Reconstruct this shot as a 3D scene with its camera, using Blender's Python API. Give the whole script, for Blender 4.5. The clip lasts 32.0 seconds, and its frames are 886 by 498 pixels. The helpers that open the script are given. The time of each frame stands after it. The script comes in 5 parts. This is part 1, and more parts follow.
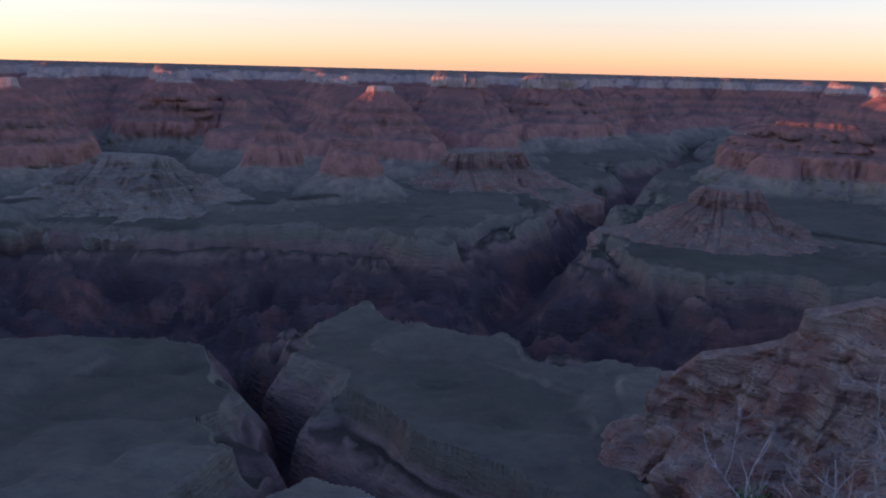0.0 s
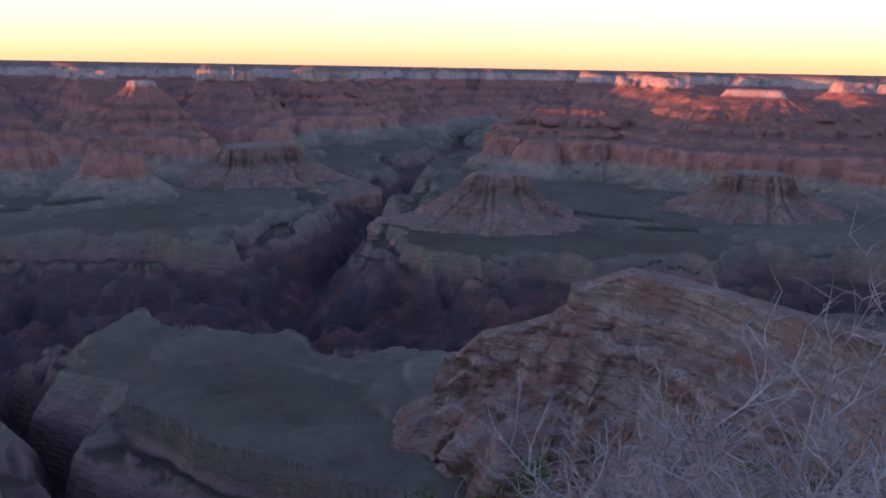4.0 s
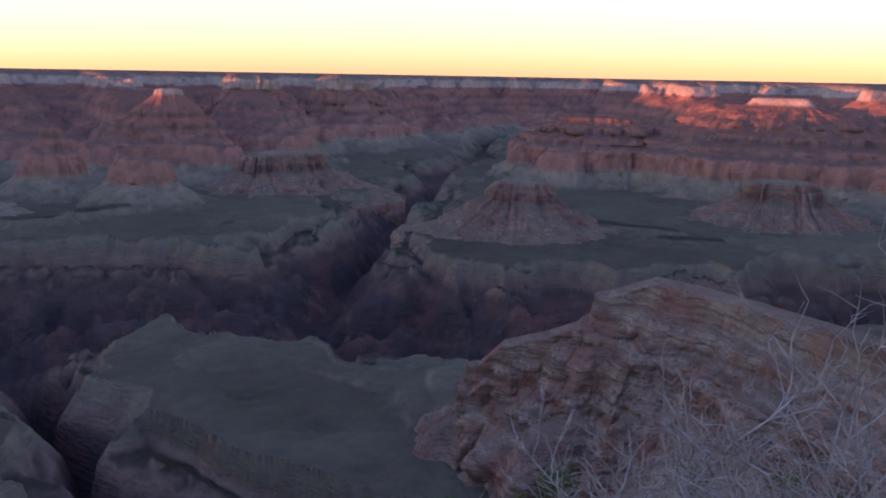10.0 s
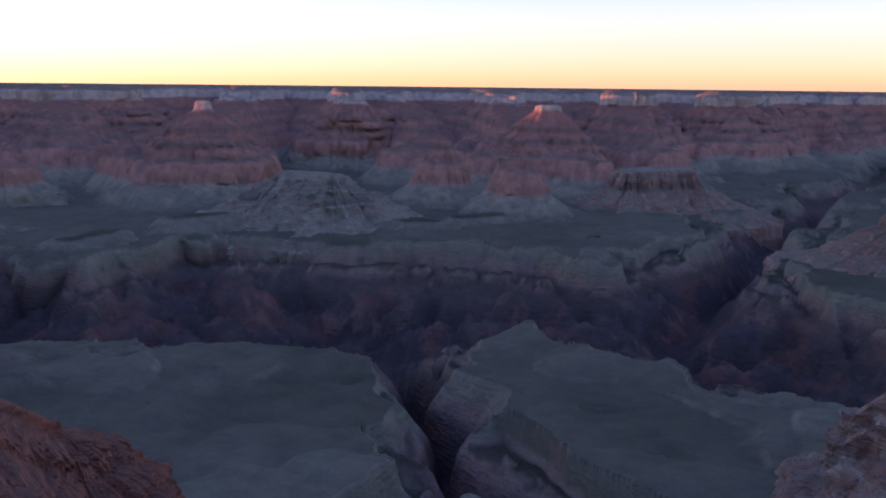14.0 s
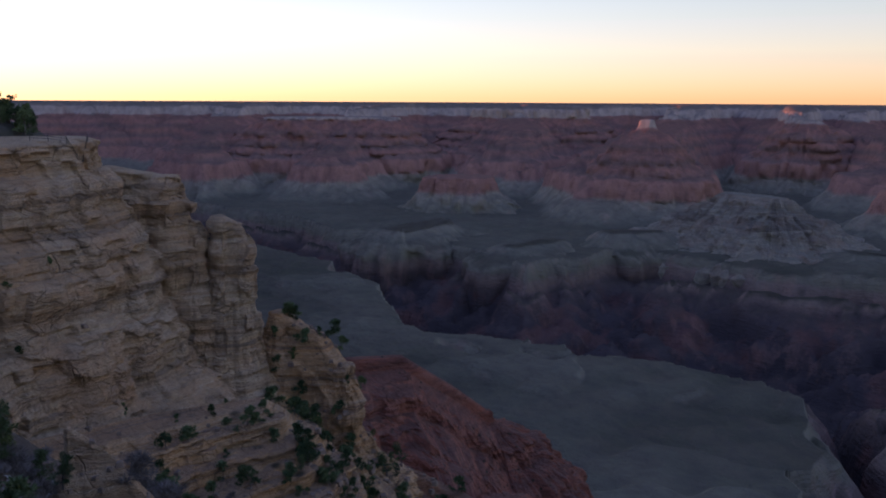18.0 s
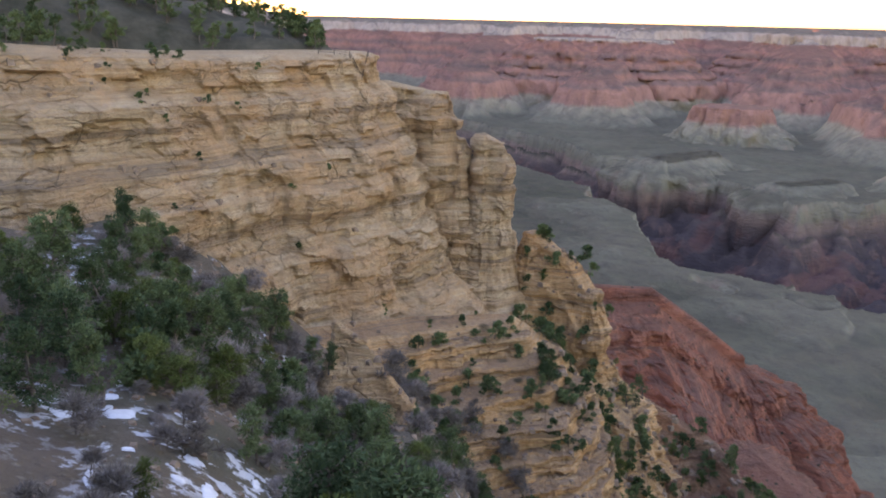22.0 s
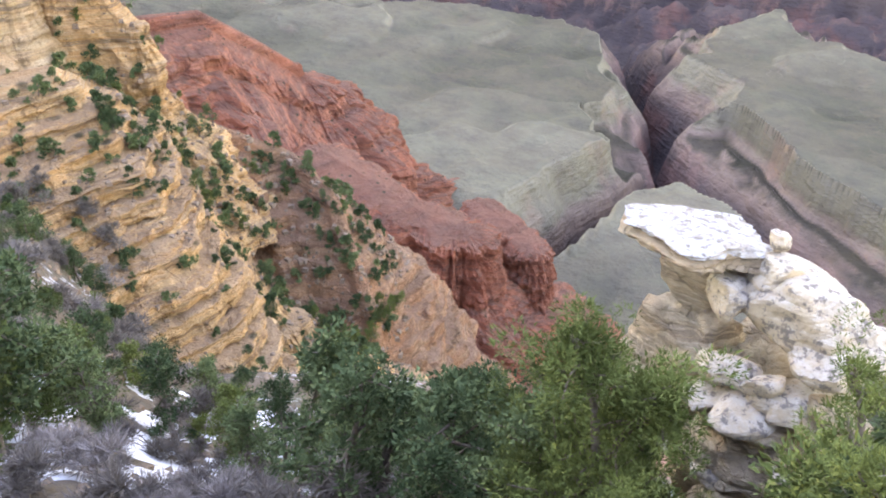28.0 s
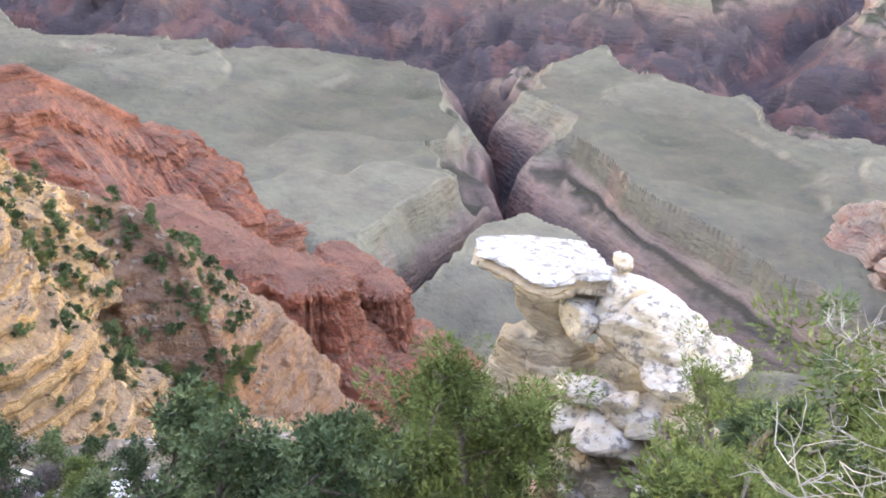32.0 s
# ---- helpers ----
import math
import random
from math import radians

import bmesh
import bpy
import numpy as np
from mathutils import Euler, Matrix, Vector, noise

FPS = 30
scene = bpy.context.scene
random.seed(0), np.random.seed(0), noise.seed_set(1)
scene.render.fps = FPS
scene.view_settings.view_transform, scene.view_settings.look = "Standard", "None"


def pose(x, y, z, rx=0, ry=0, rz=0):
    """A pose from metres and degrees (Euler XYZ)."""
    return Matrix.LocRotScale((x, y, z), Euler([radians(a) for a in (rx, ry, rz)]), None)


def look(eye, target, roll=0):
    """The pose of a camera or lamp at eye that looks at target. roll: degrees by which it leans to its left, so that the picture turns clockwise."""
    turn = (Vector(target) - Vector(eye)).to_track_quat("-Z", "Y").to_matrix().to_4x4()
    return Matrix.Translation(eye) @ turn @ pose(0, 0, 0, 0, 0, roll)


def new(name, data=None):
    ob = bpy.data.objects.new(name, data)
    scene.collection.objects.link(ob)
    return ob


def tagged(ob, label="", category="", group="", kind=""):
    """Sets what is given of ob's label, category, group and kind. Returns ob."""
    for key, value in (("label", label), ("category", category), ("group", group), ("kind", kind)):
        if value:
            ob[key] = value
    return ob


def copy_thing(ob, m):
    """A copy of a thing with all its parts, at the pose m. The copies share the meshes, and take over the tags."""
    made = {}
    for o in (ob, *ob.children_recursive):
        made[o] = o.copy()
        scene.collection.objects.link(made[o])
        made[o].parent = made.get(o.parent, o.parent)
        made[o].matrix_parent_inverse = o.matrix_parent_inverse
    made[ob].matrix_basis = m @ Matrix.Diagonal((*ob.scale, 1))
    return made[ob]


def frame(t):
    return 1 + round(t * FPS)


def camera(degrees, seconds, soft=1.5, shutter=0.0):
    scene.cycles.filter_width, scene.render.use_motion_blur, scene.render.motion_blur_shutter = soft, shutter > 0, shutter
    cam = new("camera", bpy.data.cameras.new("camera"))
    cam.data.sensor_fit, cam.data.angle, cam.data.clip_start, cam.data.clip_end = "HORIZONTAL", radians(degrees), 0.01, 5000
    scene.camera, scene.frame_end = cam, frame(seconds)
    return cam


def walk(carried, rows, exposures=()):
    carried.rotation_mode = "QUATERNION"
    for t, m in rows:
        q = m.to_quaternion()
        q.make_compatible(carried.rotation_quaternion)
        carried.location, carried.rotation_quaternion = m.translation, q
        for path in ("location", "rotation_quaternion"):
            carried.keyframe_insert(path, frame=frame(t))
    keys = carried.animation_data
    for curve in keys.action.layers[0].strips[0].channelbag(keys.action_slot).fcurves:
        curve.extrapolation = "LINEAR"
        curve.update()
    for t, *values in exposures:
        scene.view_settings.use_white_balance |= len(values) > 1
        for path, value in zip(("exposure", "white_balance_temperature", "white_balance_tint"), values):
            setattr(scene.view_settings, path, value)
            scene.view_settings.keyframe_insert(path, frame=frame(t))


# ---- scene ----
# seconds, stops, kelvin, tint
EXPOSURES = [(0.0, 2.2, 5000, 37), (1.1, 2.15, 5000, 38), (2.0, 2.5, 5150, 38), (3.5, 2.55, 5300, 39), (6.0, 2.7, 5650, 40), (9.0, 2.65, 5650, 40), (12.0, 2.4, 5050, 37), (14.0, 2.4, 5000, 37), (17.5, 2.15, 5200, 37), (18.2, 1.95, 5300, 39), (19.0, 1.75, 5350, 41), (20.0, 2.0, 5400, 39), (20.9, 2.0, 5600, 38), (21.5, 2.9, 6500, 32), (22.3, 4.5, 6800, 29), (23.0, 4.9, 7300, 27), (24.0, 5.2, 7300, 27), (28.0, 5.45, 7500, 28), (32.0, 5.55, 7400, 28)]
cam = camera(54.6, 32.0, soft=1.9)
walk(cam, [
    (0.0, pose(0, 0, 0, 78.00, -1.44, -0.00)),
    (0.5, pose(0, 0, 0, 77.48, -0.47, -1.99)),
    (1.0, pose(0, 0, 0, 77.48, -0.50, -4.06)),
    (1.5, pose(0, 0, 0, 77.37, -0.66, -6.08)),
    (2.0, pose(0, 0, 0, 77.77, -0.77, -7.54)),
    (2.5, pose(0, 0, 0, 77.66, -1.29, -9.37)),
    (3.0, pose(0, 0, 0, 77.42, -1.41, -11.59)),
    (3.5, pose(0, 0, 0, 77.62, -1.19, -13.31)),
    (5.5, pose(0, 0, 0, 78.16, -1.09, -20.19)),
    (6.0, pose(0, 0, 0, 78.18, -1.21, -21.99)),
    (6.5, pose(0, 0, 0, 78.06, -1.12, -23.49)),
    (7.0, pose(0, 0, 0, 78.04, -1.04, -24.69)),
    (7.5, pose(0, 0, 0, 78.21, -1.11, -25.25)),
    (8.0, pose(0, 0, 0, 78.28, -1.17, -24.81)),
    (8.5, pose(0, 0, 0, 78.40, -1.30, -23.05)),
    (9.0, pose(0, 0, 0, 78.35, -1.16, -20.04)),
    (9.5, pose(0, 0, 0, 78.37, -1.04, -16.34)),
    (10.0, pose(0, 0, 0, 78.34, -1.01, -13.37)),
    (10.5, pose(0, 0, 0, 78.42, -1.09, -10.92)),
    (11.0, pose(0, 0, 0, 78.57, -0.67, -7.29)),
    (11.5, pose(0, 0, 0, 78.47, -0.42, -4.24)),
    (12.0, pose(0, 0, 0, 78.28, -0.45, -1.49)),
    (12.5, pose(0, 0, 0, 78.34, -0.57, 1.18)),
    (13.0, pose(0, 0, 0, 78.55, -0.82, 4.29)),
    (13.5, pose(0, 0, 0, 78.86, -0.70, 7.88)),
    (14.0, pose(0, 0, 0, 79.07, -0.60, 10.99)),
    (14.5, pose(0, 0, 0, 79.07, -0.53, 14.43)),
    (15.0, pose(0, 0, 0, 79.15, -0.38, 18.69)),
    (15.5, pose(0, 0, 0, 79.50, -0.19, 23.37)),
    (17.5, pose(0, 0, 0, 80.09, -0.22, 36.25)),
    (18.0, pose(0, 0, 0, 80.06, -0.32, 39.66)),
    (18.5, pose(0, 0, 0, 80.18, -0.20, 42.99)),
    (19.0, pose(0, 0, 0, 80.48, -0.10, 46.88)),
    (19.5, pose(0, 0, 0, 80.38, -0.00, 50.56)),
    (20.0, pose(0, 0, 0, 79.86, -0.14, 53.32)),
    (20.5, pose(0, 0, 0, 79.87, -0.09, 55.91)),
    (21.0, pose(0, 0, 0, 79.02, -0.33, 56.88)),
    (21.5, pose(0, 0, 0, 76.33, -0.98, 56.74)),
    (22.0, pose(0, 0, 0, 74.75, -1.33, 57.20)),
    (22.5, pose(0, 0, 0, 72.88, -1.65, 56.81)),
    (23.0, pose(0, 0, 0, 70.70, -1.81, 55.46)),
    (23.5, pose(0, 0, 0, 68.98, -1.96, 53.75)),
    (24.0, pose(0, 0, 0, 67.48, -2.26, 51.74)),
    (24.5, pose(0, 0, 0, 66.18, -2.49, 49.59)),
    (25.0, pose(0, 0, 0, 64.57, -2.43, 47.13)),
    (25.5, pose(0, 0, 0, 62.80, -2.31, 43.67)),
    (26.0, pose(0, 0, 0, 61.50, -2.02, 39.62)),
    (26.5, pose(0, 0, 0, 60.49, -1.79, 36.15)),
    (28.5, pose(0, 0, 0, 56.15, -1.61, 24.30)),
    (29.0, pose(0, 0, 0, 55.07, -2.02, 22.12)),
    (29.5, pose(0, 0, 0, 53.98, -2.41, 19.91)),
    (30.0, pose(0, 0, 0, 53.67, -2.90, 18.05)),
    (30.5, pose(0, 0, 0, 54.47, -3.28, 16.17)),
    (31.0, pose(0, 0, 0, 56.04, -3.41, 15.53)),
    (31.5, pose(0, 0, 0, 58.51, -3.17, 16.05)),
    (32.0, pose(0, 0, 0, 60.31, -2.86, 16.45)),
], exposures=EXPOSURES)
# All places below are told from the viewpoint: az = degrees to the left of north (+y), d = metres away, z = metres
# above the eye. The great canyon itself is built at three tenths of its size.


def at(az, d, z=0.0):
    return (-d * math.sin(radians(az)), d * math.cos(radians(az)), z)

# ---- light ----
SUN_AZ, SUN_EL = 92.0, 1.3
world = bpy.data.worlds.new("dusk_sky")
scene.world = world
world.use_nodes = True
wn = world.node_tree.nodes
wn.clear()
sky = wn.new("ShaderNodeTexSky")
sky.sky_type = "NISHITA"
sky.sun_disc = False
sky.sun_elevation = radians(1.5)
sky.sun_rotation = radians(-SUN_AZ)
sky.altitude = 2100
sky.air_density, sky.dust_density, sky.ozone_density = 1.0, 0.8, 1.6
bg = wn.new("ShaderNodeBackground")
bg.inputs["Strength"].default_value = 0.15
wo = wn.new("ShaderNodeOutputWorld")
soften = wn.new("ShaderNodeGamma")
soften.inputs["Gamma"].default_value = 0.68
world.node_tree.links.new(sky.outputs[0], soften.inputs[0])
tone = wn.new("ShaderNodeHueSaturation")
tone.inputs["Hue"].default_value, tone.inputs["Saturation"].default_value = 0.482, 0.92
world.node_tree.links.new(soften.outputs[0], tone.inputs["Color"])
# the dim dome is bluer, the bright belt over the horizon yellower
light_of = wn.new("ShaderNodeRGBToBW")
world.node_tree.links.new(tone.outputs[0], light_of.inputs[0])
belt = wn.new("ShaderNodeMapRange")
belt.inputs[1].default_value, belt.inputs[2].default_value = 0.62, 1.05
world.node_tree.links.new(light_of.outputs[0], belt.inputs[0])
hues = wn.new("ShaderNodeMix")
hues.data_type = "RGBA"
hues.inputs[6].default_value, hues.inputs[7].default_value = (0.98, 0.92, 1.20, 1), (1.16, 1.02, 0.78, 1)
world.node_tree.links.new(belt.outputs[0], hues.inputs[0])
dusk = wn.new("ShaderNodeMix")
dusk.data_type, dusk.blend_type = "RGBA", "MULTIPLY"
dusk.inputs[0].default_value = 1.0
world.node_tree.links.new(tone.outputs[0], dusk.inputs[6])
world.node_tree.links.new(hues.outputs[2], dusk.inputs[7])
world.node_tree.links.new(dusk.outputs[2], bg.inputs[0])
world.node_tree.links.new(bg.outputs[0], wo.inputs[0])

sun_data = bpy.data.lights.new("sun", "SUN")
sun_data.energy, sun_data.angle, sun_data.color = 1.6, radians(0.5), (1.0, 0.30, 0.08)
sun = new("sun", sun_data)
sun.matrix_world = look(at(SUN_AZ, 1000, 1000 * math.tan(radians(SUN_EL))), (0, 0, 0))


# ---- materials ----
class Mat:
    """A small builder for node materials."""

    def __init__(self, name, rough=0.9):
        self.m = bpy.data.materials.new(name)
        self.m.use_nodes = True
        self.t = self.m.node_tree
        self.b = self.t.nodes["Principled BSDF"]
        self.b.inputs["Roughness"].default_value = rough
        self.b.inputs["Specular IOR Level"].default_value = 0.1
        self.pos = self.node("ShaderNodeNewGeometry").outputs["Position"]

    def node(self, kind, **props):
        n = self.t.nodes.new(kind)
        for k, v in props.items():
            n[k] = v
        return n

    def link(self, a, b):
        self.t.links.new(a, b)

    def scaled(self, sx, sy, sz, vec=None):
        n = self.node("ShaderNodeVectorMath")
        n.operation = "MULTIPLY"
        self.link(vec or self.pos, n.inputs[0])
        n.inputs[1].default_value = (sx, sy, sz)
        return n.outputs[0]

    def noise(self, scale, detail=5.0, rough=0.6, vec=None):
        n = self.node("ShaderNodeTexNoise")
        n.inputs["Scale"].default_value, n.inputs["Detail"].default_value = scale, detail
        n.inputs["Roughness"].default_value = rough
        self.link(vec or self.pos, n.inputs["Vector"])
        return n.outputs["Fac"]

    def cells(self, scale, vec=None):
        n = self.node("ShaderNodeTexVoronoi")
        n.inputs["Scale"].default_value = scale
        self.link(vec or self.pos, n.inputs["Vector"])
        return n.outputs["Distance"]

    def calc(self, op, a, b=0.0, c=0.0):
        n = self.node("ShaderNodeMath")
        n.operation = op
        for i, v in enumerate((a, b, c)):
            if isinstance(v, (int, float)):
                n.inputs[i].default_value = v
            else:
                self.link(v, n.inputs[i])
        return n.outputs[0]

    def span(self, v, a, b, c=0.0, d=1.0):
        n = self.node("ShaderNodeMapRange")
        self.link(v, n.inputs[0])
        for i, x in enumerate((a, b, c, d)):
            n.inputs[1 + i].default_value = x
        return n.outputs[0]

    def ramp(self, fac, stops, hard=False):
        n = self.node("ShaderNodeValToRGB")
        r = n.color_ramp
        r.interpolation = "CONSTANT" if hard else "LINEAR"
        while len(r.elements) < len(stops):
            r.elements.new(0.5)
        for e, (p, c) in zip(r.elements, stops):
            e.position, e.color = p, (*c, 1)
        self.link(fac, n.inputs[0])
        return n.outputs[0]

    def mix(self, fac, a, b, mode="MIX"):
        n = self.node("ShaderNodeMix")
        n.data_type, n.blend_type = "RGBA", mode
        for i, v in ((0, fac), (6, a), (7, b)):
            if isinstance(v, (int, float)):
                n.inputs[i].default_value = v
            elif isinstance(v, tuple):
                n.inputs[i].default_value = (*v, 1)
            else:
                self.link(v, n.inputs[i])
        return n.outputs[2]

    def height(self):
        n = self.node("ShaderNodeSeparateXYZ")
        self.link(self.pos, n.inputs[0])
        return n.outputs[2]

    def steep(self):
        g = self.node("ShaderNodeNewGeometry")
        n = self.node("ShaderNodeSeparateXYZ")
        self.link(g.outputs["Normal"], n.inputs[0])
        return self.calc("ABSOLUTE", n.outputs[2])

    def done(self, colour, bump=None, strength=0.5, dist=1.0):
        self.link(colour, self.b.inputs["Base Color"])
        if bump is not None:
            n = self.node("ShaderNodeBump")
            n.inputs["Strength"].default_value, n.inputs["Distance"].default_value = strength, dist
            self.link(bump, n.inputs["Height"])
            self.link(n.outputs[0], self.b.inputs["Normal"])
        return self.m


def strata_material():
    """The canyon's beds, from black schist at the river to cream limestone at the rim, with scrub on the gentle ground."""
    k = Mat("canyon_strata", 0.95)
    k.b.inputs["Specular IOR Level"].default_value = 0.0
    warp = k.calc("MULTIPLY_ADD", k.noise(0.012, 4), 26.0, -13.0)
    fine = k.calc("MULTIPLY_ADD", k.noise(0.05, 5), 8.0, -4.0)
    h = k.calc("ADD", k.calc("ADD", k.height(), warp), fine)
    f = k.span(h, -430, 10)
    def z(v):
        return (v + 430) / 440
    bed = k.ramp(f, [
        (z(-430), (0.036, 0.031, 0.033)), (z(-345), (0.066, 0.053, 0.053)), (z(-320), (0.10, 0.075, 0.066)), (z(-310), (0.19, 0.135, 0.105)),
        (z(-299), (0.21, 0.16, 0.125)), (z(-294), (0.185, 0.165, 0.115)), (z(-262), (0.225, 0.205, 0.145)),
        (z(-232), (0.310, 0.260, 0.185)), (z(-222), (0.36, 0.19, 0.14)), (z(-188), (0.39, 0.20, 0.145)),
        (z(-180), (0.25, 0.155, 0.125)), (z(-160), (0.34, 0.17, 0.125)), (z(-148), (0.21, 0.135, 0.11)),
        (z(-128), (0.35, 0.17, 0.125)), (z(-112), (0.22, 0.135, 0.11)), (z(-96), (0.33, 0.16, 0.12)),
        (z(-72), (0.30, 0.15, 0.115)), (z(-66), (0.45, 0.35, 0.275)), (z(-40), (0.43, 0.335, 0.265)),
        (z(-34), (0.252, 0.204, 0.165)), (z(-16), (0.239, 0.190, 0.151)), (z(-10), (0.506, 0.419, 0.331)), (z(8), (0.058, 0.057, 0.044))])
    flat = k.span(k.steep(), 0.72, 0.95)
    scrub = k.mix(k.span(k.calc("ADD", k.calc("MULTIPLY", k.noise(0.02, 5, 0.6), 0.5), k.calc("MULTIPLY", k.noise(0.22, 7, 0.75), 0.5)), 0.38, 0.62), (0.016, 0.019, 0.012), (0.050, 0.050, 0.031))
    low = k.span(k.height(), -290, -262, 0.9, 0.35)
    low = k.calc("MULTIPLY", low, k.span(k.height(), -335, -303))
    ground = k.mix(low, bed, scrub)
    wash = k.span(k.noise(0.016, 7, 0.62), 0.49, 0.51)
    ground = k.mix(k.calc("MULTIPLY", wash, 0.15), ground, (0.16, 0.12, 0.085))
    trail = k.calc("ABSOLUTE", k.calc("SUBTRACT", k.noise(0.006, 3, 0.5), 0.5))
    ground = k.mix(k.span(trail, 0.0, 0.0008, 0.22, 0.0), ground, (0.30, 0.24, 0.17))
    c = k.mix(flat, bed, ground)
    # red shale that crops out on the gorge's slopes
    shale = k.calc("MULTIPLY", k.span(k.noise(0.011, 5, 0.6), 0.50, 0.60), k.calc("MULTIPLY", k.span(k.height(), -405, -380), k.span(k.height(), -330, -318, 1.0, 0.0)))
    c = k.mix(k.calc("MULTIPLY", shale, 0.35), c, (0.20, 0.085, 0.062))
    streak = k.noise(0.05, 6, 0.65, k.scaled(1, 1, 0.45))
    c = k.mix(k.span(streak, 0.42, 0.72, 0.0, 0.45), c, (0.065, 0.055, 0.052))
    pale = k.noise(0.021, 6, 0.7, k.scaled(1, 1, 0.35))
    c = k.mix(k.calc("MULTIPLY", k.span(pale, 0.53, 0.66), k.calc("MULTIPLY_ADD", flat, -0.24, 0.26)), c, (0.36, 0.20, 0.15))
    b = k.calc("ADD", k.noise(0.03, 8, 0.65), k.calc("MULTIPLY", k.noise(0.25, 4, 0.6, k.scaled(0.2, 0.2, 1.0)), 0.4))
    return k.done(c, b, 0.8, 14.0)


def rock_material(name, light, mid, dark, bands=0.5, stain=0.35, size=1.0, rust=None, wave=6.0, patch=0.85, soil=None, scrub=0.0, stripe=0.6, rest=(0.78, 0.95)):
    """Bedded rock: pale and weathered beds by height, blocky joints, rusty patches, dark varnish and dust on the ledges."""
    k = Mat(name, 0.92)
    wob = k.calc("MULTIPLY_ADD", k.noise(0.06 / size, 5), wave * size, -0.5 * wave * size)
    h = k.calc("ADD", k.height(), wob)
    v = k.node("ShaderNodeCombineXYZ")
    k.link(h, v.inputs[2])
    lay = k.noise(bands / size, 5, 0.75, v.outputs[0])
    c = k.ramp(lay, [(0.30, dark), (0.40, mid), (0.47, light), (0.53, mid), (0.58, dark), (0.63, light), (0.75, mid)])
    c = k.mix(k.span(k.noise(0.09 / size, 6, 0.65), 0.40, 0.66, 0.0, patch), c, rust or mid)
    thin = k.noise(1.3 / size, 4, 0.7, k.scaled(0.10, 0.10, 1.0))
    c = k.mix(k.span(thin, 0.51, 0.63, 0.0, stripe), c, dark)
    grey = k.noise(0.16 / size, 8, 0.72)
    c = k.mix(k.span(grey, 0.50, 0.66, 0.0, stain), c, dark)
    warp = k.node("ShaderNodeTexNoise")
    warp.inputs["Scale"].default_value, warp.inputs["Detail"].default_value = 0.5 / size, 3
    k.link(k.pos, warp.inputs["Vector"])
    p = k.node("ShaderNodeVectorMath")
    p.operation = "MULTIPLY_ADD"
    k.link(warp.outputs["Color"], p.inputs[0])
    p.inputs[1].default_value = (1.6 * size,) * 3
    k.link(k.pos, p.inputs[2])
    joints = None
    for scale, wide, deep in ((0.2, 0.03, 0.5), (0.8, 0.04, 0.25)):
        e = k.node("ShaderNodeTexVoronoi")
        e.feature = "DISTANCE_TO_EDGE"
        e.inputs["Scale"].default_value = scale / size
        k.link(k.scaled(0.8, 0.8, 2.0, p.outputs[0]), e.inputs["Vector"])
        j = k.span(e.outputs["Distance"], 0.0, wide, deep, 0.0)
        joints = j if joints is None else k.calc("MAXIMUM", joints, j)
    open_joint = k.calc("MULTIPLY", joints, k.span(k.noise(0.2 / size, 3), 0.40, 0.60))
    c = k.mix(open_joint, c, tuple(0.45 * q for q in dark))
    c = k.mix(k.span(k.noise(2.6 / size, 6, 0.7), 0.35, 0.75, 0.0, 0.35), c, dark)
    ledge = k.span(k.steep(), *rest)
    c = k.mix(k.calc("MULTIPLY", ledge, 0.7 if soil else 0.5), c, soil or tuple(0.6 * a + 0.4 * b for a, b in zip(mid, (0.16, 0.14, 0.10))))
    if scrub:
        tufts = k.span(k.cells(0.22), 0.12, 0.22, 1.0, 0.0)
        spread = k.span(k.noise(0.03, 3), 0.40, 0.52)
        c = k.mix(k.calc("MULTIPLY", k.calc("MULTIPLY", tufts, spread), k.span(k.steep(), 0.25, 0.55, 0.0, scrub)), c, (0.035, 0.042, 0.025))
    b = k.calc("ADD", k.noise(0.5 / size, 8, 0.72), k.calc("MULTIPLY", thin, 0.7))
    b = k.calc("SUBTRACT", b, k.calc("MULTIPLY", open_joint, 0.8))
    return k.done(c, b, 1.0, 1.5 * size)


def slope_material():
    """Stony soil with dry grass."""
    k = Mat("stony_slope", 0.97)
    c = k.mix(k.noise(0.22, 6, 0.7), (0.070, 0.056, 0.042), (0.165, 0.13, 0.095))
    stones = k.span(k.cells(1.4), 0.1, 0.42, 1.0, 0.0)
    c = k.mix(k.calc("MULTIPLY", stones, k.span(k.noise(0.3, 4), 0.45, 0.65)), c, (0.24, 0.21, 0.17))
    c = k.mix(k.span(k.noise(0.05, 5), 0.5, 0.62, 0.0, 0.7), c, (0.075, 0.075, 0.05))
    snow = k.calc("MULTIPLY", k.span(k.noise(0.55, 7, 0.7), 0.53, 0.57), k.span(k.noise(0.055, 3), 0.50, 0.58))
    c = k.mix(snow, c, (0.46, 0.47, 0.49))
    b = k.calc("ADD", k.noise(1.2, 8, 0.7), k.calc("MULTIPLY", stones, 0.4))
    return k.done(c, b, 0.9, 0.5)


def plain_material(name, a, b, scale=3.0, rough=0.85, bump=0.3, dist=0.02, random_tone=0.0):
    k = Mat(name, rough)
    f = k.noise(scale, 6, 0.65)
    if random_tone:
        o = k.node("ShaderNodeObjectInfo")
        f = k.calc("ADD", f, k.calc("MULTIPLY_ADD", o.outputs["Random"], random_tone, -random_tone / 2))
    return k.done(k.mix(k.span(f, 0.3, 0.7), a, b), k.noise(scale * 4, 6), bump, dist)


